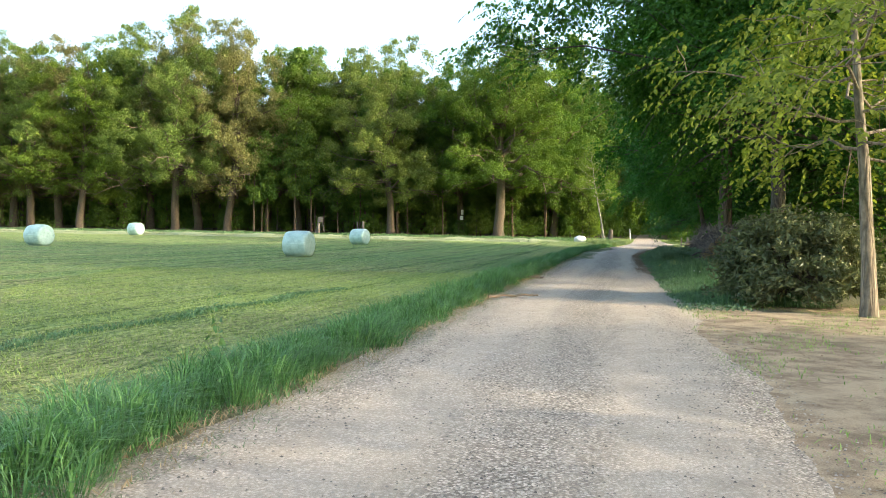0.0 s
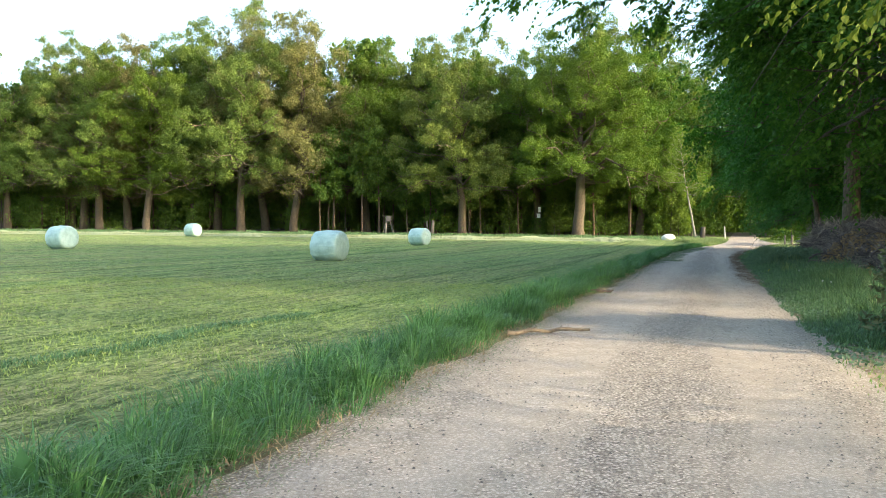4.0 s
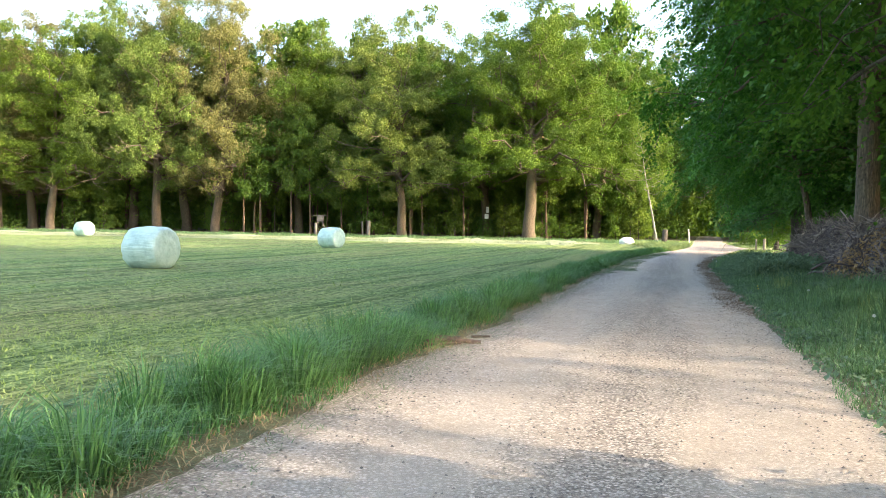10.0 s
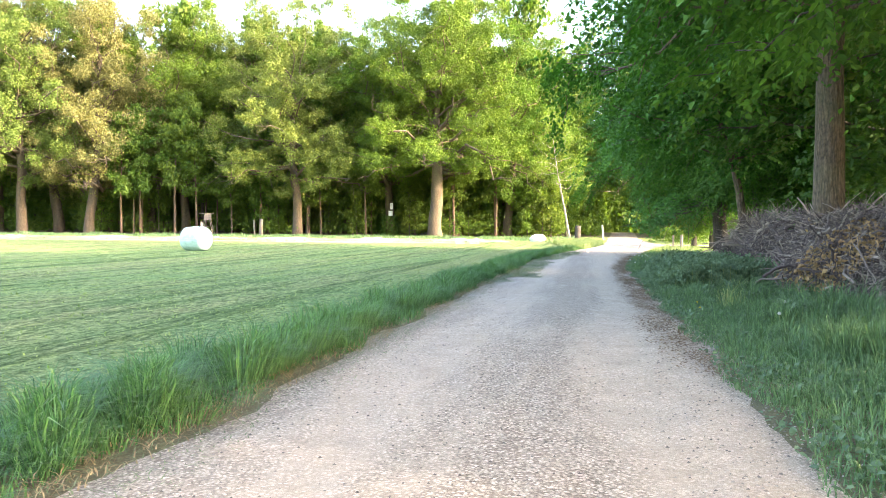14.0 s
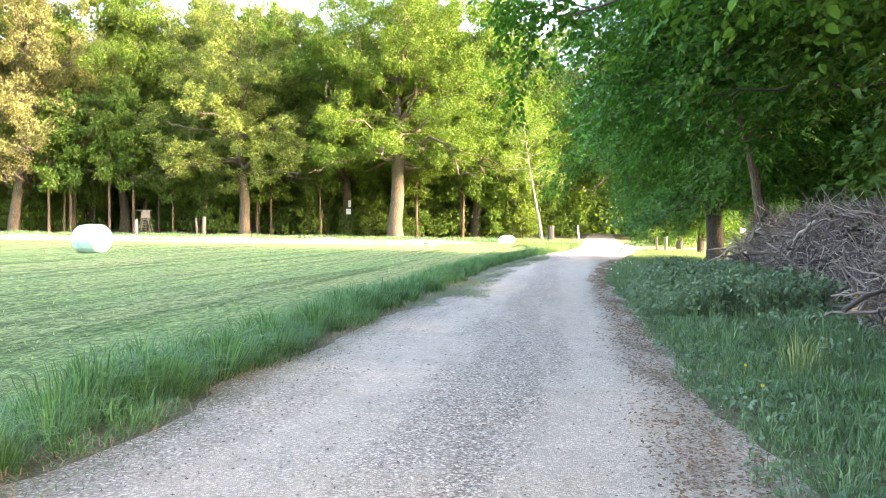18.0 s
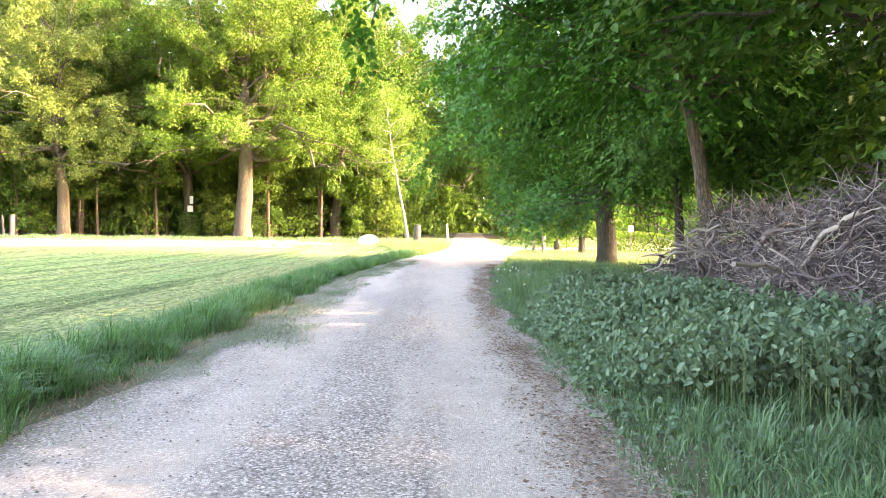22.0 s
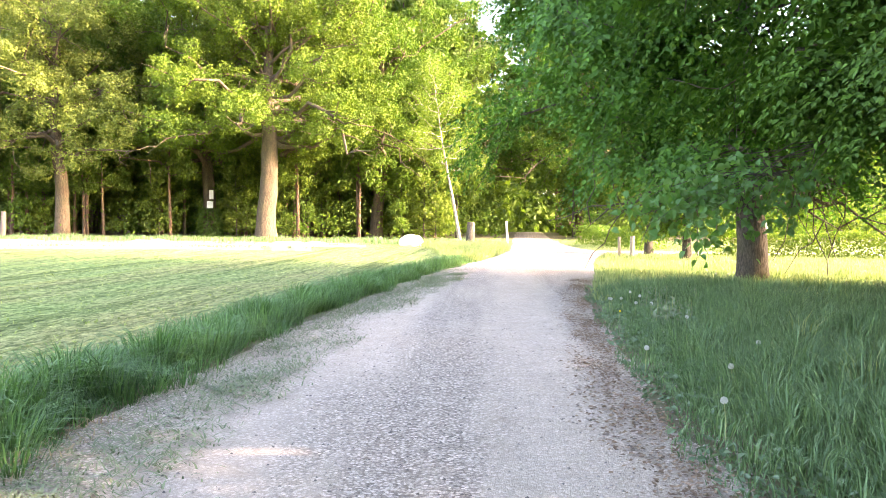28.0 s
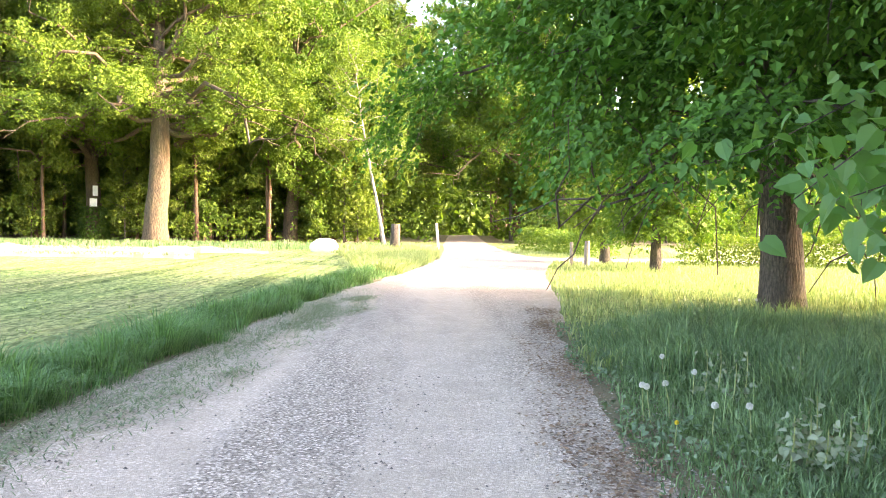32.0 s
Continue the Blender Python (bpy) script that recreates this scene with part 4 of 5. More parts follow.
for x, y, a, k in ((21.5, 51.0, 1.2, 0.85),):
    another(back, x, y, a, k)
# Two more, out of view, added to shade the start of the track.
another(back, 27.0, 0.0, 4.4, 1.0)
another(back, 13.5, -14.0, 2.5, 1.0)
small_lime = make_tree("small_lime_tree", 44, DARK_BARK, OAK_GREEN, "small young lime tree with a low round crown on the verge", sprays=dict(each=5, count=8, length=0.5, size=0.12, hang=0.5),
                       height=5.5, r0=0.20, base=1.5, radius=1.9, limbs=22, twigs=5, droop=0.3, rise=0.4)
stand_at(small_lime, 24.05, 75.4, 0.0)
another(small_lime, 24.65, 80.6, 1.3, 1.0)
young = make_tree("young_tree", 45, SMOOTH_BARK, LARCH_LEAF, "slim pale-trunked young tree with thin olive foliage", sprays=dict(each=2, count=12, length=1.0, size=0.125, hang=0.6, inside=0),
                  height=11, r0=0.135, base=2.9, radius=4.9, limbs=34, twigs=7, droop=0.16, rise=0.5, wander=0.35, thick=0.24,
                  clear=lambda p: (p[:, 2] < 2.7) | ((p[:, 0] < -2.2) & (p[:, 2] < 3.6)) | (p[:, 0] < -3.6))
young.matrix_basis = Matrix.Translation((7.65, 14.9, gz(7.6, 14.9) - 0.05)) @ Matrix.Rotation(radians(-1.5), 4, "Y")
# Out of view: thin crowns added to dapple the sunlight on the track.
for x, y, a, k in ((14.0, -3.0, 5.0, 1.2), (15.0, 4.5, 2.2, 1.25), (20.5, 26.6, 2.6, 1.0)):
    another(young, x, y, a, k, label="slim young tree with thin olive foliage, added out of view to dapple the track")
# Out of view: added to shade the roadside crowns, letting light pass below.
for x, y, a in ((27.0, 19.0, 0.7), (29.0, 30.0, 2.9)):
    another(big, x, y, a, 1.0, tall=1.35, label="tall tree with a high crown over a clear trunk, added out of view to cast shade")
birch = make_tree("birch_tree", 46, BIRCH_BARK, BIRCH_LEAF, "leaning slim birch with pale bark and light yellow-green leaves", per=16, clump=0.8, size=0.16,
                  height=13, r0=0.12, base=4.8, radius=3.0, limbs=20, twigs=5, droop=0.2, rise=0.5)
birch.matrix_basis = Matrix.Translation((18.9, 97.5, gz(18.6, 97))) @ Matrix.Rotation(radians(-9), 4, "Y")


def build_bush():
    rng = np.random.default_rng(51)
    t = tagged(new("laurel_bush"), "large dark evergreen bush with leathery leaves on sandy soil", "bush")
    t.location = (7.35, 17.2, gz(7.35, 17.2))
    wood = Geo()
    spots = []
    for k in range(170):
        az, el = rng.uniform(0, 6.28), math.asin(rng.uniform(0.02, 1.0))
        tip = np.array([1.5 * math.cos(az) * math.cos(el) ** 0.6, 2.0 * math.sin(az) * math.cos(el) ** 0.6, 0.12 + 1.75 * math.sin(el)]) * rng.uniform(0.86, 1.05)
        s = np.linspace(0, 1, 5)[:, None]
        line = tip * s + np.array([0, 0, 0.25]) * np.sin(s * 3.1)
        tube(wood, line, np.linspace(0.016, 0.004, 5), 5)
        spots += [line[4], line[3] * 0.5 + line[4] * 0.5, line[3]]
    part("stem_tangle", wood, DARK_BARK, t)
    part("foliage", crown(rng, np.array(spots), 44, 0.30, 0.13, aspect=0.42, up=0.8), LAUREL_LEAF, t)
    return t


build_bush()


def build_hedge(x0, y0, x1, y1, width, height, seed, label):
    rng = np.random.default_rng(seed)
    L = math.hypot(x1 - x0, y1 - y0)
    n = int(L * width * height * 640)
    u = rng.uniform(0, 1, n)
    w = rng.uniform(-0.5, 0.5, n)
    h = rng.uniform(0, 1, n)
    edge = np.maximum(np.abs(w) * 2, h) > rng.uniform(0.2, 1.0, n)
    u, w, h = u[edge], w[edge], h[edge]
    nx, ny = -(y1 - y0) / L, (x1 - x0) / L
    hh = height * (1 + 0.08 * np.sin(u * L * 1.3))
    x, y = x0 + (x1 - x0) * u + nx * w * width, y0 + (y1 - y0) * u + ny * w * width
    g = Geo()
    leaves(g, rng, np.stack([x, y, ground_z(x, y) + 0.05 + h * hh], 1), 0.14)
    return tagged(part("hedge", g, WOOD_LEAF), label, "hedge")


build_hedge(25.9, 93.0, 27.4, 86.6, 1.8, 1.15, 61, "clipped green hedge with a sunlit top by the side lane")
build_hedge(27.0, 79.0, 52, 74, 1.4, 1.1, 62, "low dark clipped hedge behind the verge trees")


# ---- wrapped bales ----
def build_bale(seed):
    rng = np.random.default_rng(seed)
    t = tagged(new("wrapped_bale"), "round silage bale wrapped in mint-green plastic film on mown grass", "hay bale", "wrapped bales in the field")
    prof = [(-0.62, 0.0), (-0.63, 0.30), (-0.62, 0.46), (-0.585, 0.555), (-0.52, 0.60), (-0.3, 0.622), (-0.1, 0.632), (0.1, 0.632), (0.3, 0.622), (0.52, 0.60), (0.585, 0.555), (0.62, 0.46), (0.63, 0.30), (0.62, 0.0)]
    p = np.array(prof[1:-1])
    N = 48
    ang = np.arange(N) * 2 * np.pi / N
    wob = 0.014 * rng.normal(size=(len(p), N))
    r = p[:, 1:2] * (1 + wob)
    z = r * np.sin(ang)
    z = np.maximum(z, -0.585) + 0.60
    v = np.stack([np.repeat(p[:, 0:1], N, 1) + 0.012 * rng.normal(size=(len(p), N)), r * np.cos(ang) * 1.02, z], -1)
    k = np.arange(N)
    k2 = (k + 1) % N
    g = Geo()
    g.add(v.reshape(-1, 3), np.concatenate([np.stack([i * N + k, i * N + k2, (i + 1) * N + k2, (i + 1) * N + k], 1) for i in range(len(p) - 1)]))
    part("film_wrap", g, FILM, t, smooth=True)
    for s, row in ((-1, 0), (1, len(p) - 1)):
        g = Geo()
        rings = [v[row]]
        for f, push in ((0.75, 0.02), (0.5, 0.0), (0.25, -0.01), (0.06, 0.015)):
            c = v[row].mean(0)
            q = c + (v[row] - c) * f
            q[:, 0] = c[0] + s * (push + 0.018 * np.where(k % 3 == 0, 1, -0.4) * f)
            rings.append(q)
        g.add(np.concatenate(rings), np.concatenate([np.stack([i * N + k, i * N + k2, (i + 1) * N + k2, (i + 1) * N + k], 1) for i in range(4)]))
        g.add(np.concatenate([rings[-1], rings[-1].mean(0)[None]]), np.stack([k, k2, np.full(N, N)], 1))
        part("end_folds", g, FILM, t, smooth=True)
    g = Geo()
    pts = np.stack([np.full(9, 0.40) + 0.02 * rng.normal(size=9), 0.638 * np.cos(np.linspace(-0.3, 0.9, 9)), 0.60 + 0.638 * np.sin(np.linspace(-0.3, 0.9, 9))], 1)
    tube(g, pts, np.linspace(0.02, 0.008, 9), 5, 0.3, rng)
    part("film_tail", g, FILM, t, "wrinkled loose end of the film")
    return t


bale = build_bale(71)
for k, (x, y, a) in enumerate(((-6.8, 39.4, -16), (-6.4, 64.3, -28), (-29.9, 81.2, -20), (-23.2, 47.9, -22))):
    b = bale if k == 0 else copy_thing(bale, Matrix.Identity(4))
    b.matrix_basis = Matrix.Translation((x, y, gz(x, y) - 0.02)) @ Matrix.Rotation(radians(a), 4, "Z")


# ---- brushwood pile ----
def stick_line(rng, L, n=6):
    s = np.linspace(0, 1, n)
    bend = np.stack([np.zeros(n), 0.15 * np.sin(s * rng.uniform(1.5, 5)) * rng.normal(0, 0.6), 0.15 * np.sin(s * rng.uniform(1.5, 5)) * rng.normal(0, 0.6)], 1)
    kink = np.cumsum(rng.normal(0, 0.022, (n, 3)), 0) * [0.5, 1, 1]
    return (np.stack([(s - 0.5) * 0.95, s * 0, s * 0], 1) + bend + kink - (bend + kink).mean(0)) * L


def pile_front(y):
    return np.interp(y, [26, 30, 37, 41, 47.5], [11.6, 11.7, 11.85, 12.7, 14.0]) + 0.15 * np.sin(y * 1.3)


def pile_height(y):
    return 1.62 * np.clip((47.9 - y) / 1.6, 0.0, 1) ** 0.5 * np.clip((y - 29.5) / 2.0, 0.0, 1) ** 0.6 * (1 + 0.08 * np.sin(y * 1.1))


def build_pile():
    rng = np.random.default_rng(81)
    t = tagged(new("brushwood_pile"), "long heap of dry grey-brown cut branches and twigs along the verge", "brushwood")
    # One closed dark brown sheet inside the heap, just behind the sticks.
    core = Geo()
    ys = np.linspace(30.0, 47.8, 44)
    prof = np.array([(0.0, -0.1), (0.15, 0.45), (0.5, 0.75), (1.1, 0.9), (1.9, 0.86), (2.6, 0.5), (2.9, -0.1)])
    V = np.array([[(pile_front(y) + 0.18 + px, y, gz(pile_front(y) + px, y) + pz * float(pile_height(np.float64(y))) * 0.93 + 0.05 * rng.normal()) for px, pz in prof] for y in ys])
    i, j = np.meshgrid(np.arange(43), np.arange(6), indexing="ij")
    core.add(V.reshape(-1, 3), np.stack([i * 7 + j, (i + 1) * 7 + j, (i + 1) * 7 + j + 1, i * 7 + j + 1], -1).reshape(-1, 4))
    part("litter_core", core, DARK_FILL, t, "dark brown sheet filling the inside of the heap")

    def place(near):
        y = rng.uniform(30.0, 47.8)
        h = float(pile_height(np.float64(y)))
        f = rng.uniform(0, 1)
        if near or f < 0.62:
            zz = rng.uniform(0.05, 1.0)
            x = pile_front(y) + 0.05 + 0.75 * zz ** 2.2 + rng.normal(0, 0.10)
        else:
            zz = rng.uniform(0.9, 1.08)
            x = pile_front(y) + rng.uniform(0.6, 2.3)
        z = gz(x, y) + zz * h
        yaw = rng.normal(1.36, 0.6) if rng.uniform() < 0.6 else rng.uniform(0, 3.14)
        return Matrix.Translation((x, y, z)) @ Matrix.Rotation(yaw, 4, "Z") @ Matrix.Rotation(rng.normal(0.0, 0.55), 4, "Y")
    rest = Geo()
    for k in range(10000):
        L = rng.uniform(0.2, 0.85)
        m = np.array(place(False))
        q = stick_line(rng, L) @ m[:3, :3].T + m[:3, 3]
        r = rng.uniform(0.003, 0.010)
        tube(rest, q, np.linspace(r, r * 0.5, 6), 3, cap=False)
    tagged(part("twig_tangle", rest, STICK, t), kind="stuff")
    wisp = Geo()
    for k in range(1500):
        y = rng.uniform(30.2, 48.0)
        x = pile_front(y) + rng.uniform(0.3, 2.0)
        z = gz(x, y) + float(pile_height(np.float64(y))) * 0.95
        L = rng.uniform(0.2, 0.75)
        s = np.linspace(0, 1, 5)[:, None]
        d = unit(np.array([rng.normal(0, 0.6), rng.normal(0, 0.8), rng.uniform(0.3, 1.0)]))
        q = np.array([x, y, z]) + d * s * L + np.array([rng.normal(0, 0.15), rng.normal(0, 0.15), -0.15]) * s ** 2 * L
        tube(wisp, q, np.linspace(0.007, 0.003, 5), 3, cap=False)
    tagged(part("twig_fringe", wisp, STICK, t), kind="stuff")
    lit = Geo()
    y = rng.uniform(31.0, 38.6, 4200)
    zz = rng.uniform(0.05, 1.08, 4200)
    x = pile_front(y) - 0.06 + 0.75 * zz ** 2 + rng.normal(0, 0.10, 4200)
    keep = np.sin(y * 2.3) + np.sin(zz * 6 + y) > 0.3
    leaves(lit, rng, np.stack([x, y, ground_z(x, y) + zz * pile_height(y)], 1)[keep], 0.10)
    tagged(part("dead_leaves", lit, DEAD_LEAF, t, "tan dead leaves caught in the twigs"), kind="stuff")
    meshes = []
    for k in range(12):
        g = Geo()
        r = 0.010 + 0.0019 * k
        tube(g, stick_line(rng, 0.65 + 0.08 * k, 10), np.linspace(r, r * 0.5, 10), 6, 0.14, rng)
        meshes.append(g.mesh("stick", STICK, True))
    for k in range(290):
        part("stick", meshes[int(rng.integers(0, 12))], None, t, at=place(True))


build_pile()


# ---- posts, high seat, notice, boulder ----
def post(name, x, y, h, r, mat, label, tilt=0.0, category="post", group=""):
    rng = np.random.default_rng(int(abs(x * 31 + y * 7)))
    g = Geo()
    tube(g, [(0, 0, -0.25), (0, 0, 0.0), (0, 0, h * 0.5), (0, 0, h - 0.03), (0, 0, h)], [r * 1.05, r * 1.03, r, r * 0.96, r * 0.8], 10, 0.05, rng)
    ob = tagged(part(name, g, mat, smooth=True), label, category, group)
    ob.matrix_basis = Matrix.Translation((x, y, gz(x, y))) @ Matrix.Rotation(radians(tilt), 4, "Y")
    return ob


post("marker_post", 20.4, 90.5, 1.45, 0.065, PALE_POST, "pale round marker post where the lanes meet", -4)
post("old_stump_post", 18.4, 91.5, 1.35, 0.24, DARK_BARK, "thick dark weathered stump post in tall grass", 3)
post("verge_post", 22.7, 79.2, 0.85, 0.07, GREY_WOOD, "short weathered wooden post on the verge", 0, group="verge posts")
post("verge_post", 23.2, 79.0, 0.9, 0.10, GREY_WOOD, "short weathered wooden post on the verge", 2, group="verge posts")
post("fence_post", -14.6, 98.0, 1.3, 0.13, GREY_WOOD, "old grey fence post at the field edge", 0, group="fence posts")
post("fence_post", -9.6, 100.0, 1.6, 0.16, GREY_WOOD, "old grey fence post at the field edge", 2, group="fence posts")
post("fence_post", -10.2, 100.2, 1.5, 0.08, GREY_WOOD, "old grey fence post at the field edge", -3, group="fence posts")


def build_high_seat():
    t = tagged(new("hunting_high_seat"), "small wooden hunting high seat with ladder before the wood", "high seat")
    t.location = (-15.0, 102.0, gz(-15, 102))
    t.scale = (0.72, 0.72, 0.68)
    for x in (-0.55, 0.55):
        for y in (-0.4, 0.5):
            g = Geo()
            tube(g, [(x * 1.5, y * 1.5, -0.1), (x * 0.6, y * 0.6, 2.1)], [0.05, 0.045], 7)
            part("leg", g, GREY_WOOD, t)
    for k in range(6):
        g = Geo()
        w = 0.42 - 0.035 * k
        tube(g, [(-w, -0.72 + 0.07 * k, 0.25 + 0.32 * k), (w, -0.72 + 0.07 * k, 0.25 + 0.32 * k)], [0.03, 0.03], 6)
        part("rung", g, GREY_WOOD, t)
    bm = bmesh.new()
    bmesh.ops.create_cube(bm, size=1, matrix=pose(0, 0, 2.12) @ Matrix.Diagonal((1.0, 0.9, 0.06, 1)))
    me = bpy.data.meshes.new("platform")
    bm.to_mesh(me)
    me.materials.append(GREY_WOOD)
    part("platform", me, None, t)
    for nm, mm, mat in (("front_panel", pose(0, -0.36, 2.5) @ Matrix.Diagonal((0.75, 0.04, 0.7, 1)), GREY_WOOD), ("seat_back", pose(0, 0.4, 2.6) @ Matrix.Diagonal((0.85, 0.04, 0.9, 1)), GREY_WOOD),
                        ("rail", pose(0, -0.40, 3.0) @ Matrix.Diagonal((1.9, 0.06, 0.07, 1)), GREY_WOOD)):
        bm = bmesh.new()
        bmesh.ops.create_cube(bm, size=1, matrix=mm)
        bmesh.ops.bevel(bm, geom=bm.edges[:], offset=0.01, segments=1, affect="EDGES")
        me = bpy.data.meshes.new(nm)
        bm.to_mesh(me)
        bm.free()
        me.materials.append(mat)
        part(nm, me, None, t)


build_high_seat()


def build_boulder():
    bm = bmesh.new()
    bmesh.ops.create_icosphere(bm, subdivisions=4, radius=1)
    for v in bm.verts:
        n = noise.noise(v.co * 1.4) * 0.14 + noise.noise(v.co * 5) * 0.03
        v.co = Vector((v.co.x * 0.68, v.co.y * 0.50, v.co.z * 0.42)) * (1 + n)
    me = bpy.data.meshes.new("boulder")
    bm.to_mesh(me)
    me.polygons.foreach_set("use_smooth", [True] * len(me.polygons))
    me.materials.append(PALE_STONE)
    ob = tagged(new("boulder", me), "rounded pale whitish boulder in grass at the field edge", "boulder")
    ob.location = (14.8, 89.5, gz(14.8, 89.5) + 0.22)


build_boulder()


# ---- grass ----
def tuft_height(p, lo, hi, f):
    """Tussocks: a height that rolls from place to place."""
    v = np.sin(p[:, 1] * 1.7 * f + np.sin(p[:, 0] * 2.1)) * np.sin(p[:, 1] * 0.63 * f + 1 + p[:, 0]) + 0.5 * np.sin(p[:, 1] * 5.1 * f + p[:, 0] * 3)
    return lo + (hi - lo) * np.clip(0.5 + 0.4 * v, 0, 1)


WHEEL = ((-5.0, 7.5), (-2.4, 19.0))


def build_grass():
    rng = np.random.default_rng(91)
    g = Geo()
    r = trap(rng, 620, 2.2, 74, lambda y: verge_line(y) - 0.85, lambda y: verge_line(y) - 0.20)
    tufts(g, rng, r, rng.uniform(0.24, 0.50, len(r)) * np.interp(r[:, 1], [0, 12, 18, 62, 74], [0.85, 0.85, 1.08, 0.95, 0.8]), 0.0085, 120, 0.20, 1.1)
    r = trap(rng, 1500, 2.2, 66, lambda y: verge_line(y) - 0.95 + 0.15 * np.sin(y * 1.3), lambda y: verge_line(y) - 0.02 + 0.12 * np.sin(y * 2.1))
    tufts(g, rng, r, rng.uniform(0.10, 0.30, len(r)), 0.0075, 36, 0.13, 1.4)
    r = trap(rng, 31000, 2.2, 79, lambda y: verge_line(y) - 1.25 + 0.2 * np.sin(y * 1.3), lambda y: verge_line(y) + 0.04 + 0.12 * np.sin(y * 2.1))
    mid = 1 - 0.6 * np.abs((r[:, 0] - verge_line(r[:, 1]) + 0.5) / 0.65) ** 2
    blades(g, rng, r, np.clip(tuft_height(r, 0.12, 0.26, 1.0) * mid, 0.05, 1) * rng.uniform(0.5, 1.25, len(r)), 0.010, 0.9)
    tagged(part("verge_grass", g, GRASS_TALL), "tall uncut dark green grass strip between field and track", "grass", kind="stuff")
    g = Geo()
    r = trap(rng, 1900, 16.5, 62, lambda y: road_right(y) + 0.25, lambda y: road_right(y) + 3.0)
    d = np.clip((r[:, 0] - road_right(r[:, 1])) / 1.6, 0.3, 1.1)
    tufts(g, rng, r, tuft_height(r, 0.20, 0.72, 0.7) * d * np.where(r[:, 1] > 48, 0.8, 1.0) * np.where((np.abs(r[:, 1] - 55.5) < 2.0) & (d < 0.85), 0.55, 1.0) * rng.uniform(0.5, 1.15, len(r)), 0.0085, 32, 0.12, 1.0)
    def weedy(r):
        return np.where((np.abs(r[:, 1] - 55.5) < 2.0) & (r[:, 0] < road_right(r[:, 1]) + 1.35), 0.55, 1.0)

    r = trap(rng, 52000, 16.5, 62, lambda y: road_right(y) + 0.05 + 0.15 * np.sin(y * 1.9), lambda y: road_right(y) + 3.2)
    keep = rng.uniform(0, 1, len(r)) < np.where((r[:, 1] > 40.5) & (r[:, 1] < 46.5), 0.3, 1)
    r = r[keep]
    d = np.clip((r[:, 0] - road_right(r[:, 1])) / 1.8, 0.22, 1.1)
    blades(g, rng, r, tuft_height(r, 0.14, 0.42, 0.7) * d * weedy(r) * rng.uniform(0.35, 1.25, len(r)), 0.010, 0.7)
    r = trap(rng, 1500, 46.5, 61, lambda y: road_right(y) + 0.30, lambda y: road_right(y) + 3.4)
    tufts(g, rng, r, rng.uniform(0.22, 0.46, len(r)) * weedy(r) * np.clip((r[:, 0] - road_right(r[:, 1])) / 0.8, 0.45, 1), 0.008, 34, 0.15, 0.9)
    r = trap(rng, 1500, 46.5, 61, lambda y: road_right(y) + 3.0, lambda y: road_right(y) + 8.0)
    tufts(g, rng, r, rng.uniform(0.20, 0.42, len(r)), 0.010, 26, 0.18, 0.9)
    r = trap(rng, 26000, 17, 60, lambda y: road_right(y) + 0.02 + 0.12 * np.sin(y * 1.9), lambda y: road_right(y) + 1.2)
    blades(g, rng, r, rng.uniform(0.06, 0.20, len(r)) * np.clip((r[:, 0] - road_right(r[:, 1])) / 0.6, 0.5, 1), 0.008, 0.9)
    r = trap(rng, 900, 17, 60, lambda y: road_right(y) + 0.3, lambda y: road_right(y) + 2.6)
    blades(g, rng, r, 0.50, 0.006, 0.25)
    tagged(part("meadow_grass", g, GRASS_RIGHT), "unmown shaded grass verge beside the track", "grass", kind="stuff")
    g = Geo()
    r = trap(rng, 36000, 58, 81.3, lambda y: road_right(y) + 0.1, lambda y: road_right(y) + 14)
    blades(g, rng, r, tuft_height(r, 0.10, 0.26, 0.7) * rng.uniform(0.5, 1.2, len(r)), 0.018, 0.6)
    r = trap(rng, 420, 73, 93, lambda y: road_left(y) - 1.0 - 0.26 * (y - 73), lambda y: road_left(y) - 0.15)
    tufts(g, rng, r, rng.uniform(0.22, 0.48, len(r)), 0.016, 60, 0.26, 0.9)
    r = trap(rng, 9000, 86.5, 98, lambda y: road_right(y) + 0.1, lambda y: road_right(y) + 9)
    blades(g, rng, r, tuft_height(r, 0.10, 0.26, 0.7), 0.02, 0.6)
    tagged(part("junction_grass", g, PALE_GRASS), "sunlit long pale grass where the track bends", "grass", kind="stuff")
    g = Geo()
    r = trap(rng, 72000, 2.0, 27, lambda y: road_left(y) - 4.0 - 0.35 * y, lambda y: road_left(y) - 0.8)
    blades(g, rng, r, 0.036, 0.010, 1.3)
    r = trap(rng, 52000, 14, 92, lambda y: road_left(y) - 14 - 0.6 * y, lambda y: road_left(y) - 1.0)
    blades(g, rng, r, 0.045, 0.018, 1.3)
    u = rng.uniform(0, 1, 4200) ** 0.9
    x = WHEEL[0][0] + (WHEEL[1][0] - WHEEL[0][0]) * u + 0.12 * np.sin(u * 21) + rng.normal(0, 0.10, len(u))
    y = WHEEL[0][1] + (WHEEL[1][1] - WHEEL[0][1]) * u + rng.normal(0, 0.10, len(u))
    mark = Geo()
    blades(mark, rng, np.stack([x, y, ground_z(x, y)], 1), 0.06, 0.012, 1.2)
    tagged(part("wheel_mark_grass", mark, GRASS_RIGHT), "darker flattened grass in an old wheel mark on the field", "grass", kind="stuff")
    tagged(part("stubble", g, STUBBLE), "short mown grass stubble, green and straw-coloured", "grass", kind="stuff")
    g = Geo()
    n = 26000
    x = rng.uniform(-75, 20.0, n)
    y = rng.uniform(91.5, 99, n)
    keep = (x < road_left(y) - 0.2)
    r = np.stack([x, y, ground_z(x, y)], 1)[keep]
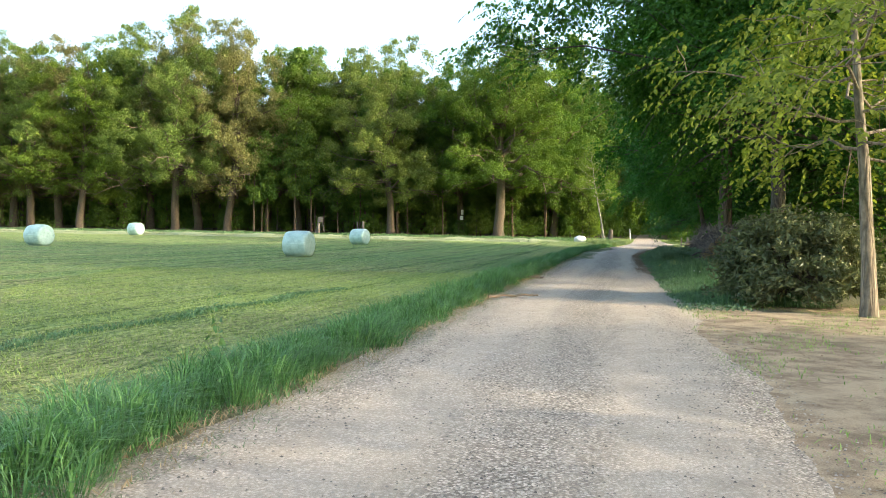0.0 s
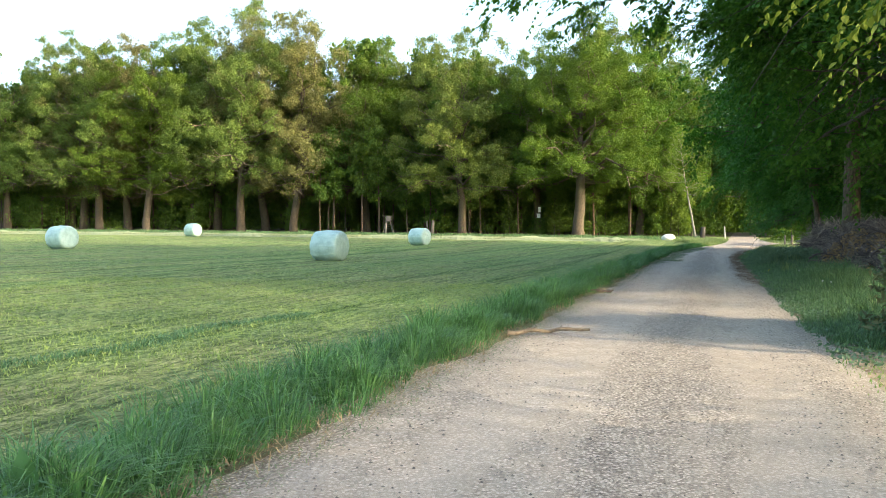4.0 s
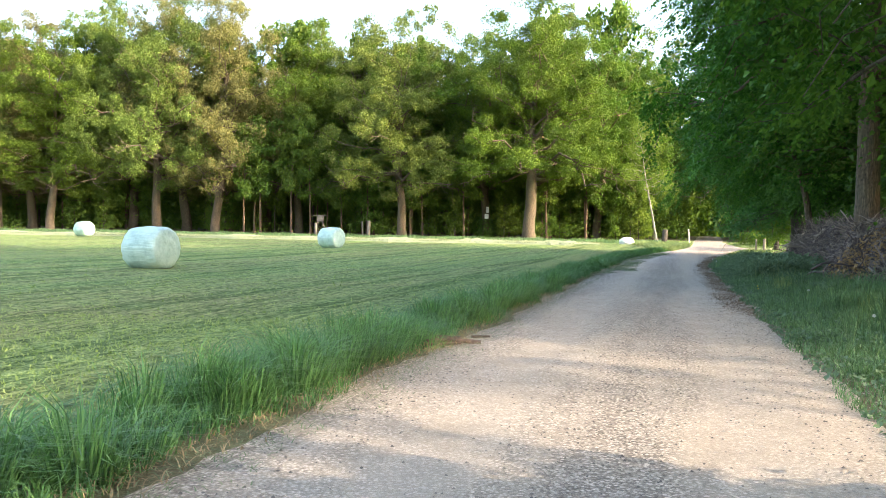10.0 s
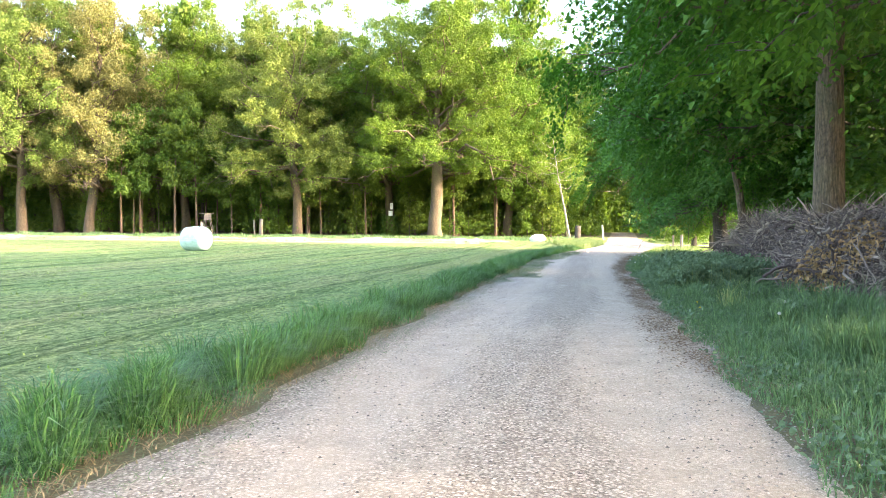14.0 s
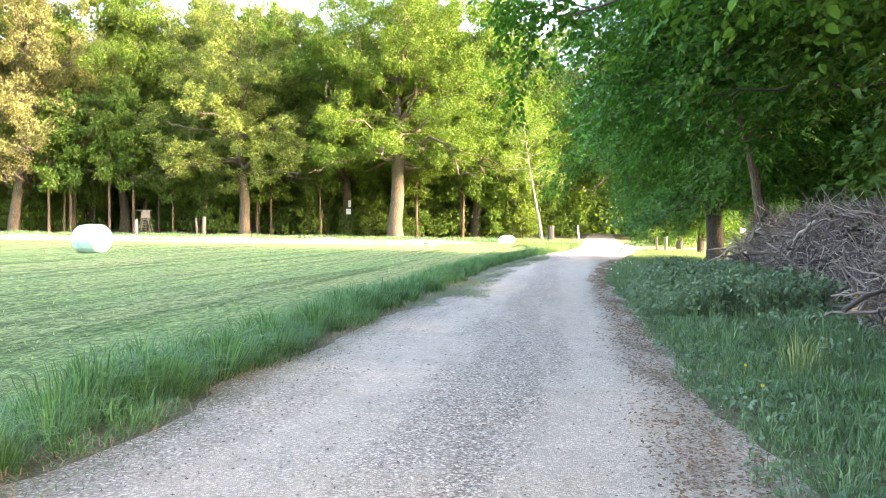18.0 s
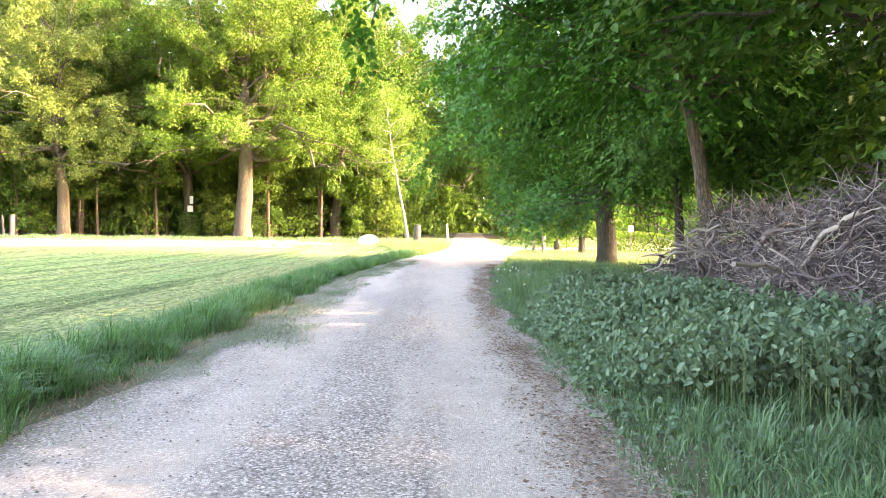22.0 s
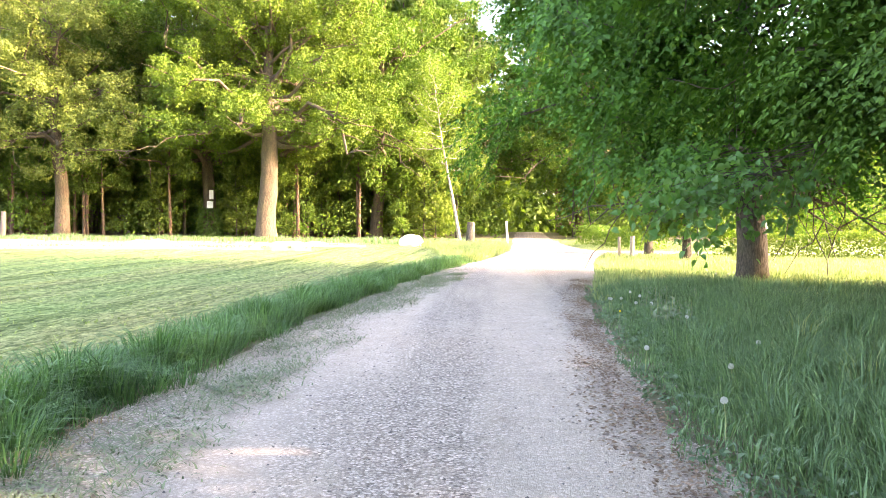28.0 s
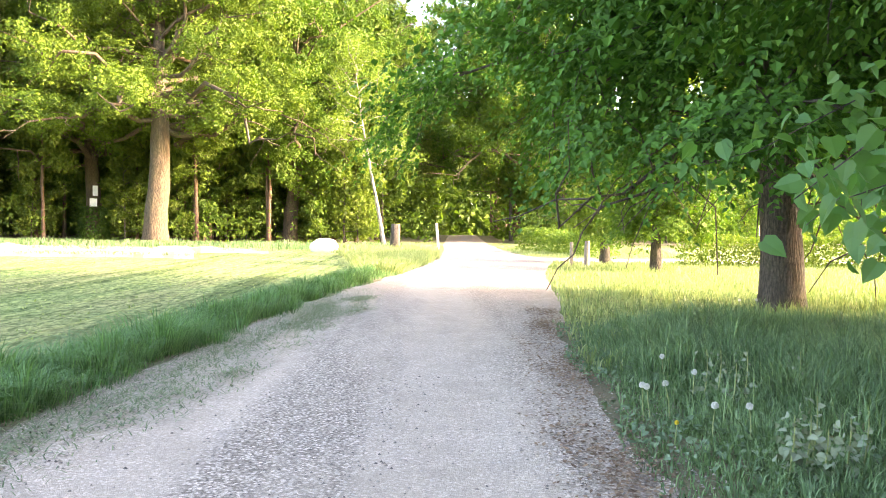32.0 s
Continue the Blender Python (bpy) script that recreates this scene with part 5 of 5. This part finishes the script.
    blades(g, rng, r, tuft_height(r, 0.14, 0.45, 0.5), 0.030, 0.6)
    tagged(part("field_edge_grass", g, GRASS_RIGHT), "rough long grass along the foot of the wood", "grass", kind="stuff")
    g = Geo()
    for y0, slope, x1 in ((83.0, -0.02, 9.5), (88.3, 0.0, 12.5)):
        xs = np.arange(-62, x1, 0.35)
        yc = y0 + slope * xs + 0.35 * np.sin(xs * 0.37) + rng.normal(0, 0.08, len(xs))
        w = np.linspace(-1, 1, 7)
        hh = (0.20 + 0.07 * np.sin(xs * 0.9) + rng.normal(0, 0.03, len(xs)))[:, None] * (1 - w ** 2)
        X, Y = np.repeat(xs[:, None], 7, 1), yc[:, None] + w * 0.55
        i, j = np.meshgrid(np.arange(len(xs) - 1), np.arange(6), indexing="ij")
        g.add(np.stack([X, Y, ground_z(X, Y) + hh - 0.01], -1), np.stack([i * 7 + j, (i + 1) * 7 + j, (i + 1) * 7 + j + 1, i * 7 + j + 1], -1).reshape(-1, 4))
        n = 9000
        x = rng.uniform(-62, x1, n)
        y = y0 + slope * x + 0.35 * np.sin(x * 0.37) + rng.normal(0, 0.32, n)
        blades(g, rng, np.stack([x, y, ground_z(x, y) + 0.10], 1), 0.14, 0.035, 1.4)
    tagged(part("cut_grass_row", g, HAY), "low rows of cut grass lying on the far field", "cut grass", kind="stuff")


build_grass()


def build_nettles():
    rng = np.random.default_rng(93)
    g, st = Geo(), Geo()
    r = trap(rng, 7800, 39.6, 47.4, lambda y: road_right(y) + 0.25 + 0.2 * np.sin(y * 1.5) + np.clip(41.3 - y, 0, 2) * 0.6, lambda y: road_right(y) + 3.6)
    r = r[(r[:, 0] < pile_front(r[:, 1]) + 0.15) | (r[:, 1] > 48)]
    r = r[rng.uniform(0, 1, len(r)) < np.clip((r[:, 1] - 39.4) / 2.2, 0.1, 1)]
    w = trap(rng, 900, 30.6, 40.2, lambda y: pile_front(y) - 1.5 - 0.4 * np.sin(y * 1.9), lambda y: pile_front(y) - 0.15)
    w = w[np.sin(w[:, 1] * 2.4 + w[:, 0]) + rng.normal(0, 0.4, len(w)) > 0.1]
    low = np.concatenate([np.ones(len(r)), np.full(len(w), 0.52)])
    r = np.concatenate([r, w])
    h = low * tuft_height(r, 0.42, 0.72, 0.6) * rng.uniform(0.8, 1.1, len(r)) * np.clip((r[:, 0] - road_right(r[:, 1]) - 0.05) / 0.95, 0.22, 1)
    c = []
    for f, m in ((1.0, 3), (0.93, 3), (0.82, 3), (0.68, 2), (0.52, 2)):
        for k in range(m):
            a = rng.uniform(0, 6.28, len(r))
            c.append(r + np.stack([0.065 * np.cos(a), 0.065 * np.sin(a), h * (f + rng.normal(0, 0.07, len(r)))], 1))
    oval_leaves(g, rng, np.concatenate(c), 0.067, aspect=0.62, up=1.3, fold=0.10, droop=0.75)
    tagged(part("nettle_bed", g, NETTLE_LEAF), "dense bed of grey-green nettles beside the track", "nettles", kind="stuff")
    tube_r = r[::3]
    hh = h[::3]
    for p, q in zip(tube_r, hh):
        tube(st, [p, p + [0, 0, q]], [0.004, 0.003], 3, cap=False)
    tagged(part("nettle_stalk", st, STEM), "green nettle stalks", "nettles", kind="stuff")


build_nettles()


def build_litter():
    rng = np.random.default_rng(97)
    g = Geo()
    n = 330
    cy = rng.uniform(29, 64, n)
    off = -0.05 - 0.42 * rng.uniform(0, 1, n) ** 1.6
    c = np.repeat(np.arange(n), rng.integers(6, 95, n))
    y = cy[c] + rng.normal(0, 0.30, len(c))
    x = road_right(y) + off[c] + rng.normal(0, 0.10, len(c))
    r = np.stack([x, y, ground_z(x, y)], 1)
    s = trap(rng, 7000, -2, 18, lambda y: road_right(y) + 0.1, lambda y: road_right(y) + 5.5)
    s = s[np.sin(s[:, 0] * 1.7 + 2) * np.sin(s[:, 1] * 1.3 + 1) + rng.normal(0, 0.5, len(s)) > 0.1]
    r = np.concatenate([r, s - [0, 0, 0.03]])
    r[:, 2] += 0.037
    leaves(g, rng, r, 0.034, up=5.0, fold=0.05)
    tagged(part("fallen_leaves", g, BROWN_LEAF), "brown fallen leaves along the edge of the track", "leaf litter", kind="stuff")
    g = Geo()
    r = trap(rng, 15000, 2.2, 46, lambda y: road_left(y) - 0.25, lambda y: road_left(y) + 0.34 + 0.12 * np.sin(y * 2.7))
    r = r[rng.uniform(0, 1, len(r)) > 0.75 * np.clip((r[:, 0] - road_left(r[:, 1])) / 0.35, 0, 1)]
    r2 = trap(rng, 30000, 42, 68, lambda y: road_left(y) - 0.1, lambda y: road_left(y) + 0.35 + 0.6 * np.clip((y - 44) / 8, 0, 1) + 0.2 * np.sin(y * 1.7))
    gone = (r2[:, 0] - road_left(r2[:, 1])) > 0.9 * rng.uniform(0, 1, len(r2)) ** 1.3
    r = np.concatenate([r, r2[~gone]])
    r[:, 2] += 0.036
    blades(g, rng, r, 0.020, 0.006, 4.5)
    n = 130
    cy = rng.uniform(44, 66, n)
    c = np.repeat(np.arange(n), rng.integers(40, 160, n))
    y = cy[c] + rng.normal(0, 0.30, len(c))
    x = road_left(y) + (0.15 + 0.75 * rng.uniform(0, 1, n) ** 1.5)[c] + rng.normal(0, 0.12, len(c))
    blades(g, rng, np.stack([x, y, ground_z(x, y) + 0.034], 1), 0.03, 0.010, 4.0)
    r = trap(rng, 9000, 2.2, 50, lambda y: verge_line(y) - 0.12, lambda y: verge_line(y) + 0.30 + 0.08 * np.sin(y * 3.1))
    r = r[rng.uniform(0, 1, len(r)) > 0.8 * np.clip((r[:, 0] - verge_line(r[:, 1])) / 0.35, 0, 1)]
    thatch = Geo()
    blades(thatch, rng, r + [0, 0, 0.03], 0.045, 0.007, 2.5)
    tagged(part("dry_thatch", thatch, STRAW), "dry brown thatch at the foot of the uncut grass", "dry grass", kind="stuff")
    tagged(part("cut_grass_litter", g, CUT_GRASS), "wilted green cut grass scattered on the edge of the track", "cut grass", kind="stuff")
    g = Geo()
    r = trap(rng, 22000, -2, 17.5, lambda y: road_right(y) - 0.1, lambda y: road_right(y) + 5.5)
    r = r[np.sin(r[:, 0] * 2.2 + 1) * np.sin(r[:, 1] * 1.6) + rng.normal(0, 0.4, len(r)) > 0.25]
    blades(g, rng, r, 0.05, 0.008, 1.2)
    tagged(part("sparse_grass", g, STUBBLE), "sparse yellowed grass on sandy soil", "grass", kind="stuff")


build_litter()


def build_ground_cover():
    """Low clover, plantain and creeping weeds along the edge of the track."""
    rng = np.random.default_rng(98)
    g = Geo()
    r = trap(rng, 16000, 15, 62, lambda y: road_right(y) - 0.05, lambda y: road_right(y) + 1.3)
    r = r[np.sin(r[:, 1] * 1.9 + r[:, 0] * 2) + rng.normal(0, 0.7, len(r)) > 0.0]
    r[:, 2] += 0.03 + 0.09 * rng.uniform(0, 1, len(r)) ** 1.5 * np.clip((r[:, 0] - road_right(r[:, 1])) / 0.5, 0.2, 1)
    oval_leaves(g, rng, r, 0.05, up=2.0, droop=0.2)
    tagged(part("ground_cover", g, NETTLE_LEAF), "low clover and creeping weeds along the track edge", "weeds", kind="stuff")


build_ground_cover()


# ---- flowers and small plants ----
def build_dandelion(seed, flower=False):
    rng = np.random.default_rng(seed)
    t = tagged(new("dandelion"), "dandelion in bright yellow flower in the grass" if flower else "dandelion with a white fluffy seed head in the grass", "dandelion", "dandelions on the verge")
    h = 0.25 if not flower else 0.12
    g = Geo()
    tube(g, [(0, 0, 0), (0.01, 0, h * 0.6), (0.02, 0.01, h)], [0.004, 0.0035, 0.003], 5)
    part("stem", g, STEM, t)
    g = Geo()
    c = np.array([0.02, 0.01, h + 0.012])
    n = 240
    d = unit(rng.normal(size=(n, 3)) + ([0, 0, 1.2] if flower else [0, 0, 0.1]))
    leaves(g, rng, c + d * (0.011 if flower else 0.018), 0.012 if flower else 0.015, aspect=0.5, up=0)
    part("flower_head" if flower else "seed_head", g, YELLOW if flower else SEED, t)
    return t


clock = build_dandelion(101)
spots = ((10.2, 34.3), (9.3, 32.4), (8.2, 27.1), (8.2, 26.7), (13.8, 53.7), (12.6, 50.3), (13.5, 51.6), (12.3, 51.3), (11.9, 49.1), (14.6, 57.4), (13.8, 56.2), (14.4, 56.6), (14.0, 56.2), (13.8, 56.1), (13.9, 55.5), (14.1, 55.4), (19.1, 62.7), (18.8, 62.7))
for k, (x, y) in enumerate(spots):
    ob = clock if k == 0 else copy_thing(clock, Matrix.Identity(4))
    ob.matrix_basis = Matrix.Translation((x, y, gz(x, y))) @ Matrix.Rotation(k * 1.7, 4, "Z") @ Matrix.Rotation(radians(8 - (k * 5) % 16), 4, "X")
bloom = build_dandelion(102, True)
bloom.location = (9.3, 35.6, gz(9.3, 35.6))
for x, y in ((9.0, 34.6), (13.7, 55.6)):
    copy_thing(bloom, Matrix.Translation((x, y, gz(x, y))))


def build_weed(name, label, x, y, h, n, size, seed, leaf=GRASS_TALL, group=""):
    rng = np.random.default_rng(seed)
    t = tagged(new(name), label, "weed", group)
    t.location = (x, y, gz(x, y))
    g = Geo()
    z = np.linspace(0, h, 6)
    pth = np.stack([0.03 * np.sin(z * 6), 0.02 * np.cos(z * 5) - 0.02, z], 1)
    tube(g, pth, np.linspace(0.006, 0.003, 6), 5)
    part("stalk", g, STEM, t)
    for k in range(n):
        g = Geo()
        zz = h * (0.15 + 0.85 * k / n)
        a = k * 2.4
        broad_leaves(g, rng, np.array([[0.05 * math.cos(a), 0.05 * math.sin(a), zz]]), size * (1.2 - 0.6 * k / n), 0.3)
        part("leaf", g, leaf, t)


def build_tussock(x, y, h, n, seed, leaf):
    rng = np.random.default_rng(seed)
    g = Geo()
    tufts(g, rng, np.zeros((1, 3)), np.array([h]), 0.011, n, 0.16, 0.75)
    ob = tagged(part("grass_tussock", g, leaf), "tall yellow-green grass tussock standing out of the verge", "grass tussock", "tussocks on the verge")
    ob.location = (x, y, gz(x, y))


for k, (x, y, h) in enumerate(((9.95, 35.9, 0.46), (10.15, 36.1, 0.40), (10.9, 37.9, 0.55), (11.4, 36.3, 0.45), (7.25, 21.6, 0.40), (9.2, 29.6, 0.45), (13.6, 50.2, 0.5), (14.6, 52.6, 0.5))):
    build_tussock(x, y, h, 42, 180 + k, PALE_GRASS)
build_weed("tall_weed", "thin upright weed standing above the verge grass", -2.15, 7.9, 0.75, 14, 0.09, 111)
build_weed("dock_plant", "low dock plant with broad green leaves", -1.75, 6.4, 0.16, 7, 0.22, 112)
build_weed("dock_plant", "low dock plant with broad green leaves", -1.05, 9.9, 0.2, 7, 0.20, 113)


for k, (x, y, h) in enumerate(((13.86, 54.72, 0.30), (13.97, 54.60, 0.26), (14.12, 54.62, 0.30), (14.16, 54.93, 0.34), (14.02, 54.80, 0.28), (14.34, 54.75, 0.30))):
    build_weed("dead_nettle", "downy pale grey-green weed in the shaded grass", x, y, h * 1.25, 26, 0.06, 160 + k, SILVER_LEAF, "pale weeds in the verge")
for k, (x, y, h) in enumerate(((14.52, 56.65, 0.36), (14.62, 56.42, 0.30), (14.80, 56.55, 0.36), (14.70, 56.75, 0.34), (15.3, 56.6, 0.34))):
    build_weed("dead_nettle", "downy pale weed with small whitish leaves in the grass", x, y, h * 1.2, 18, 0.045, 170 + k, SILVER_LEAF, "pale weeds in the verge")


# ---- hanging bough near the end of the walk ----
def build_hanging_bough():
    rng = np.random.default_rng(121)
    t = tagged(new("hanging_bough"), "low hanging lime bough with large fresh green leaves", "branch")
    ends = ((12.82, 53.30, 1.30), (13.02, 53.20, 1.42), (13.05, 52.95, 1.28), (13.28, 52.75, 1.10), (13.44, 52.85, 0.92), (13.38, 53.25, 1.46), (13.62, 53.60, 1.62), (13.82, 53.35, 1.48), (13.25, 53.45, 1.22), (13.62, 54.3, 1.4), (13.4, 54.6, 1.68), (13.95, 53.7, 1.36), (14.1, 54.2, 1.45), (14.4, 53.7, 1.30), (14.75, 53.9, 1.42), (15.05, 53.8, 1.26), (15.35, 54.1, 1.38))
    for k, e in enumerate(ends):
        a = np.array([15.4 + 0.1 * k, 54.3 + 0.08 * k, 2.0 + 0.05 * k])
        e = np.array(e)
        s = np.linspace(0, 1, 9)[:, None]
        line = a + (e - a) * s + np.array([0, 0, 0.16]) * np.sin(s * 3.1) + np.cumsum(rng.normal(0, 0.03, (9, 3)), 0)
        g = Geo()
        tube(g, line, np.linspace(0.009, 0.002, 9), 6)
        br = part("twig", g, DARK_BARK, t)
        g = Geo()
        u = 0.5 + 0.5 * rng.uniform(0, 1, 60) ** 0.8
        c = np.stack([np.interp(u, s[:, 0], line[:, q]) for q in range(3)], 1) + rng.normal(0, 0.085, (60, 3))
        for q in range(60):
            g = Geo()
            broad_leaves(g, rng, c[q:q + 1], 0.094, 0.8)
            part("leaf", g, FRESH_LEAF, br)


build_hanging_bough()


# ---- notice, ivy, sign, logs ----
def slab(name, size, mat, parent=None, at=None, bevel=0.006):
    bm = bmesh.new()
    bmesh.ops.create_cube(bm, size=1, matrix=Matrix.Diagonal((*size, 1)))
    bmesh.ops.bevel(bm, geom=bm.edges[:], offset=bevel, segments=1, affect="EDGES")
    me = bpy.data.meshes.new(name)
    bm.to_mesh(me)
    bm.free()
    me.materials.append(mat)
    return part(name, me, None, parent, at=at)


n1 = slab("notice_board", (0.42, 0.03, 0.5), WHITE, at=pose(2.36, 104.82, gz(2.3, 105) + 2.25, 0, 0, 5))
tagged(n1, "small white notice board fixed to the oak trunk", "sign")
n2 = slab("notice_board", (0.28, 0.03, 0.62), WHITE, at=pose(2.46, 104.84, gz(2.3, 105) + 2.95, 0, 0, 5))
tagged(n2, "narrow white notice fixed to the oak trunk", "sign")


def build_ivy():
    rng = np.random.default_rng(131)
    g = Geo()
    n = 2600
    a, z = rng.uniform(0, 6.28, n), rng.uniform(0, 1, n) ** 1.3 * 2.0
    r = 0.80 + 0.1 * rng.normal(size=n) - 0.10 * z
    leaves(g, rng, np.stack([2.3 + r * np.cos(a), 105.4 + r * np.sin(a), gz(2.3, 105.4) + z], 1), 0.16, up=0.2)
    tagged(part("ivy", g, DARK_LEAF), "dark ivy climbing round the foot of the oak", "ivy", kind="stuff")


build_ivy()
sg = tagged(new("verge_sign"), "small white sign plate on a thin post on the verge", "sign")
sg.location = (24.2, 70.0, gz(24.2, 70.0))
g = Geo()
tube(g, [(0, 0, -0.2), (0, 0, 1.5)], [0.03, 0.03], 8)
part("pole", g, GREY_WOOD, sg)
slab("plate", (0.30, 0.02, 0.28), WHITE, sg, pose(0, -0.045, 1.40, 0, 0, 15))
for k, (x, y, a, L, r, mat) in enumerate(((2.70, 24.80, 24, 0.66, 0.034, RED_BARK), (2.52, 25.04, 6, 0.56, 0.036, OAK_BARK), (2.62, 24.70, 38, 0.42, 0.018, RED_BARK), (3.0, 25.45, 10, 0.24, 0.016, RED_BARK))):
    rng = np.random.default_rng(140 + k)
    g = Geo()
    tube(g, stick_line(rng, L) * [1, 0.6, 0.12], np.linspace(r, r * 0.7, 6), 8, 0.12, rng)
    lg = tagged(part("log", g, mat, smooth=True), "short broken log lying in the verge beside the track", "log", "broken logs")
    lg.matrix_basis = pose(x, y, gz(x, y) + r + 0.02, 0, 0, a)


def build_fallen_branch():
    rng = np.random.default_rng(150)
    t = tagged(new("fallen_branch"), "crooked pale-brown dead branch lying across the edge of the track", "branch")
    t.matrix_basis = pose(1.46, 17.10, gz(1.46, 17.10) + 0.02, 0, 0, 23)
    s = np.linspace(-0.58, 0.58, 12)
    line = np.stack([s, 0.035 * np.sin(s * 4.2 + 0.6) + 0.02 * np.sin(s * 17), 0.045 + 0.03 * np.sin(s * 6.5) ** 2], 1)
    g = Geo()
    tube(g, line, 0.030 - 0.012 * (s + 0.58) / 1.16, 9, 0.16, rng)
    part("stem", g, PALE_BARK, t, smooth=True)
    for at, ang, L in ((3, 0.7, 0.26), (6, -0.6, 0.34), (9, 0.5, 0.22), (7, 0.9, 0.16)):
        q = np.linspace(0, 1, 6)
        d = np.array([math.cos(ang), math.sin(ang), 0.12])
        g = Geo()
        tube(g, line[at] + np.outer(q, d) * L + np.cumsum(rng.normal(0, 0.007, (6, 3)), 0), np.linspace(0.010, 0.004, 6), 6, 0.1, rng)
        part("twig", g, PALE_BARK, t, smooth=True)


build_fallen_branch()


def build_pebbles():
    rng = np.random.default_rng(95)
    n = 52000
    r = trap(rng, n, 3.0, 58, lambda y: road_left(y) - 0.1, lambda y: road_right(y) + 0.45)
    w = (r[:, 0] - road_left(r[:, 1])) / (road_right(r[:, 1]) - road_left(r[:, 1]))
    track = np.exp(-((w - 0.27) / 0.10) ** 2) + np.exp(-((w - 0.73) / 0.09) ** 2)
    r = r[rng.uniform(0, 1, n) > 0.85 * track]
    n = len(r)
    w = (r[:, 0] - road_left(r[:, 1])) / (road_right(r[:, 1]) - road_left(r[:, 1]))
    r[:, 2] += np.where((w > 0.03) & (w < 0.99), 0.031, 0.004)
    s = rng.uniform(0.004, 0.013, n)[:, None, None] * rng.uniform(0.7, 1.3, (n, 6, 1))
    o = np.array([(1, 0, 0), (-1, 0, 0), (0, 1, 0), (0, -1, 0), (0, 0, 0.7), (0, 0, -0.7)], float)
    a = rng.uniform(0, 6.28, n)
    ca, sa = np.cos(a)[:, None], np.sin(a)[:, None]
    q = np.stack([o[None, :, 0] * ca - o[None, :, 1] * sa, o[None, :, 0] * sa + o[None, :, 1] * ca, np.repeat(o[None, :, 2], n, 0)], -1)
    f = np.array([(0, 2, 4), (2, 1, 4), (1, 3, 4), (3, 0, 4), (2, 0, 5), (1, 2, 5), (3, 1, 5), (0, 3, 5)])[:4]
    g = Geo()
    g.add(r[:, None] + q * s, (np.arange(n)[:, None, None] * 6 + f[None]).reshape(-1, 3))
    tagged(part("loose_gravel", g, PEBBLE), "loose grey gravel stones on the track", "gravel", kind="stuff")


build_pebbles()
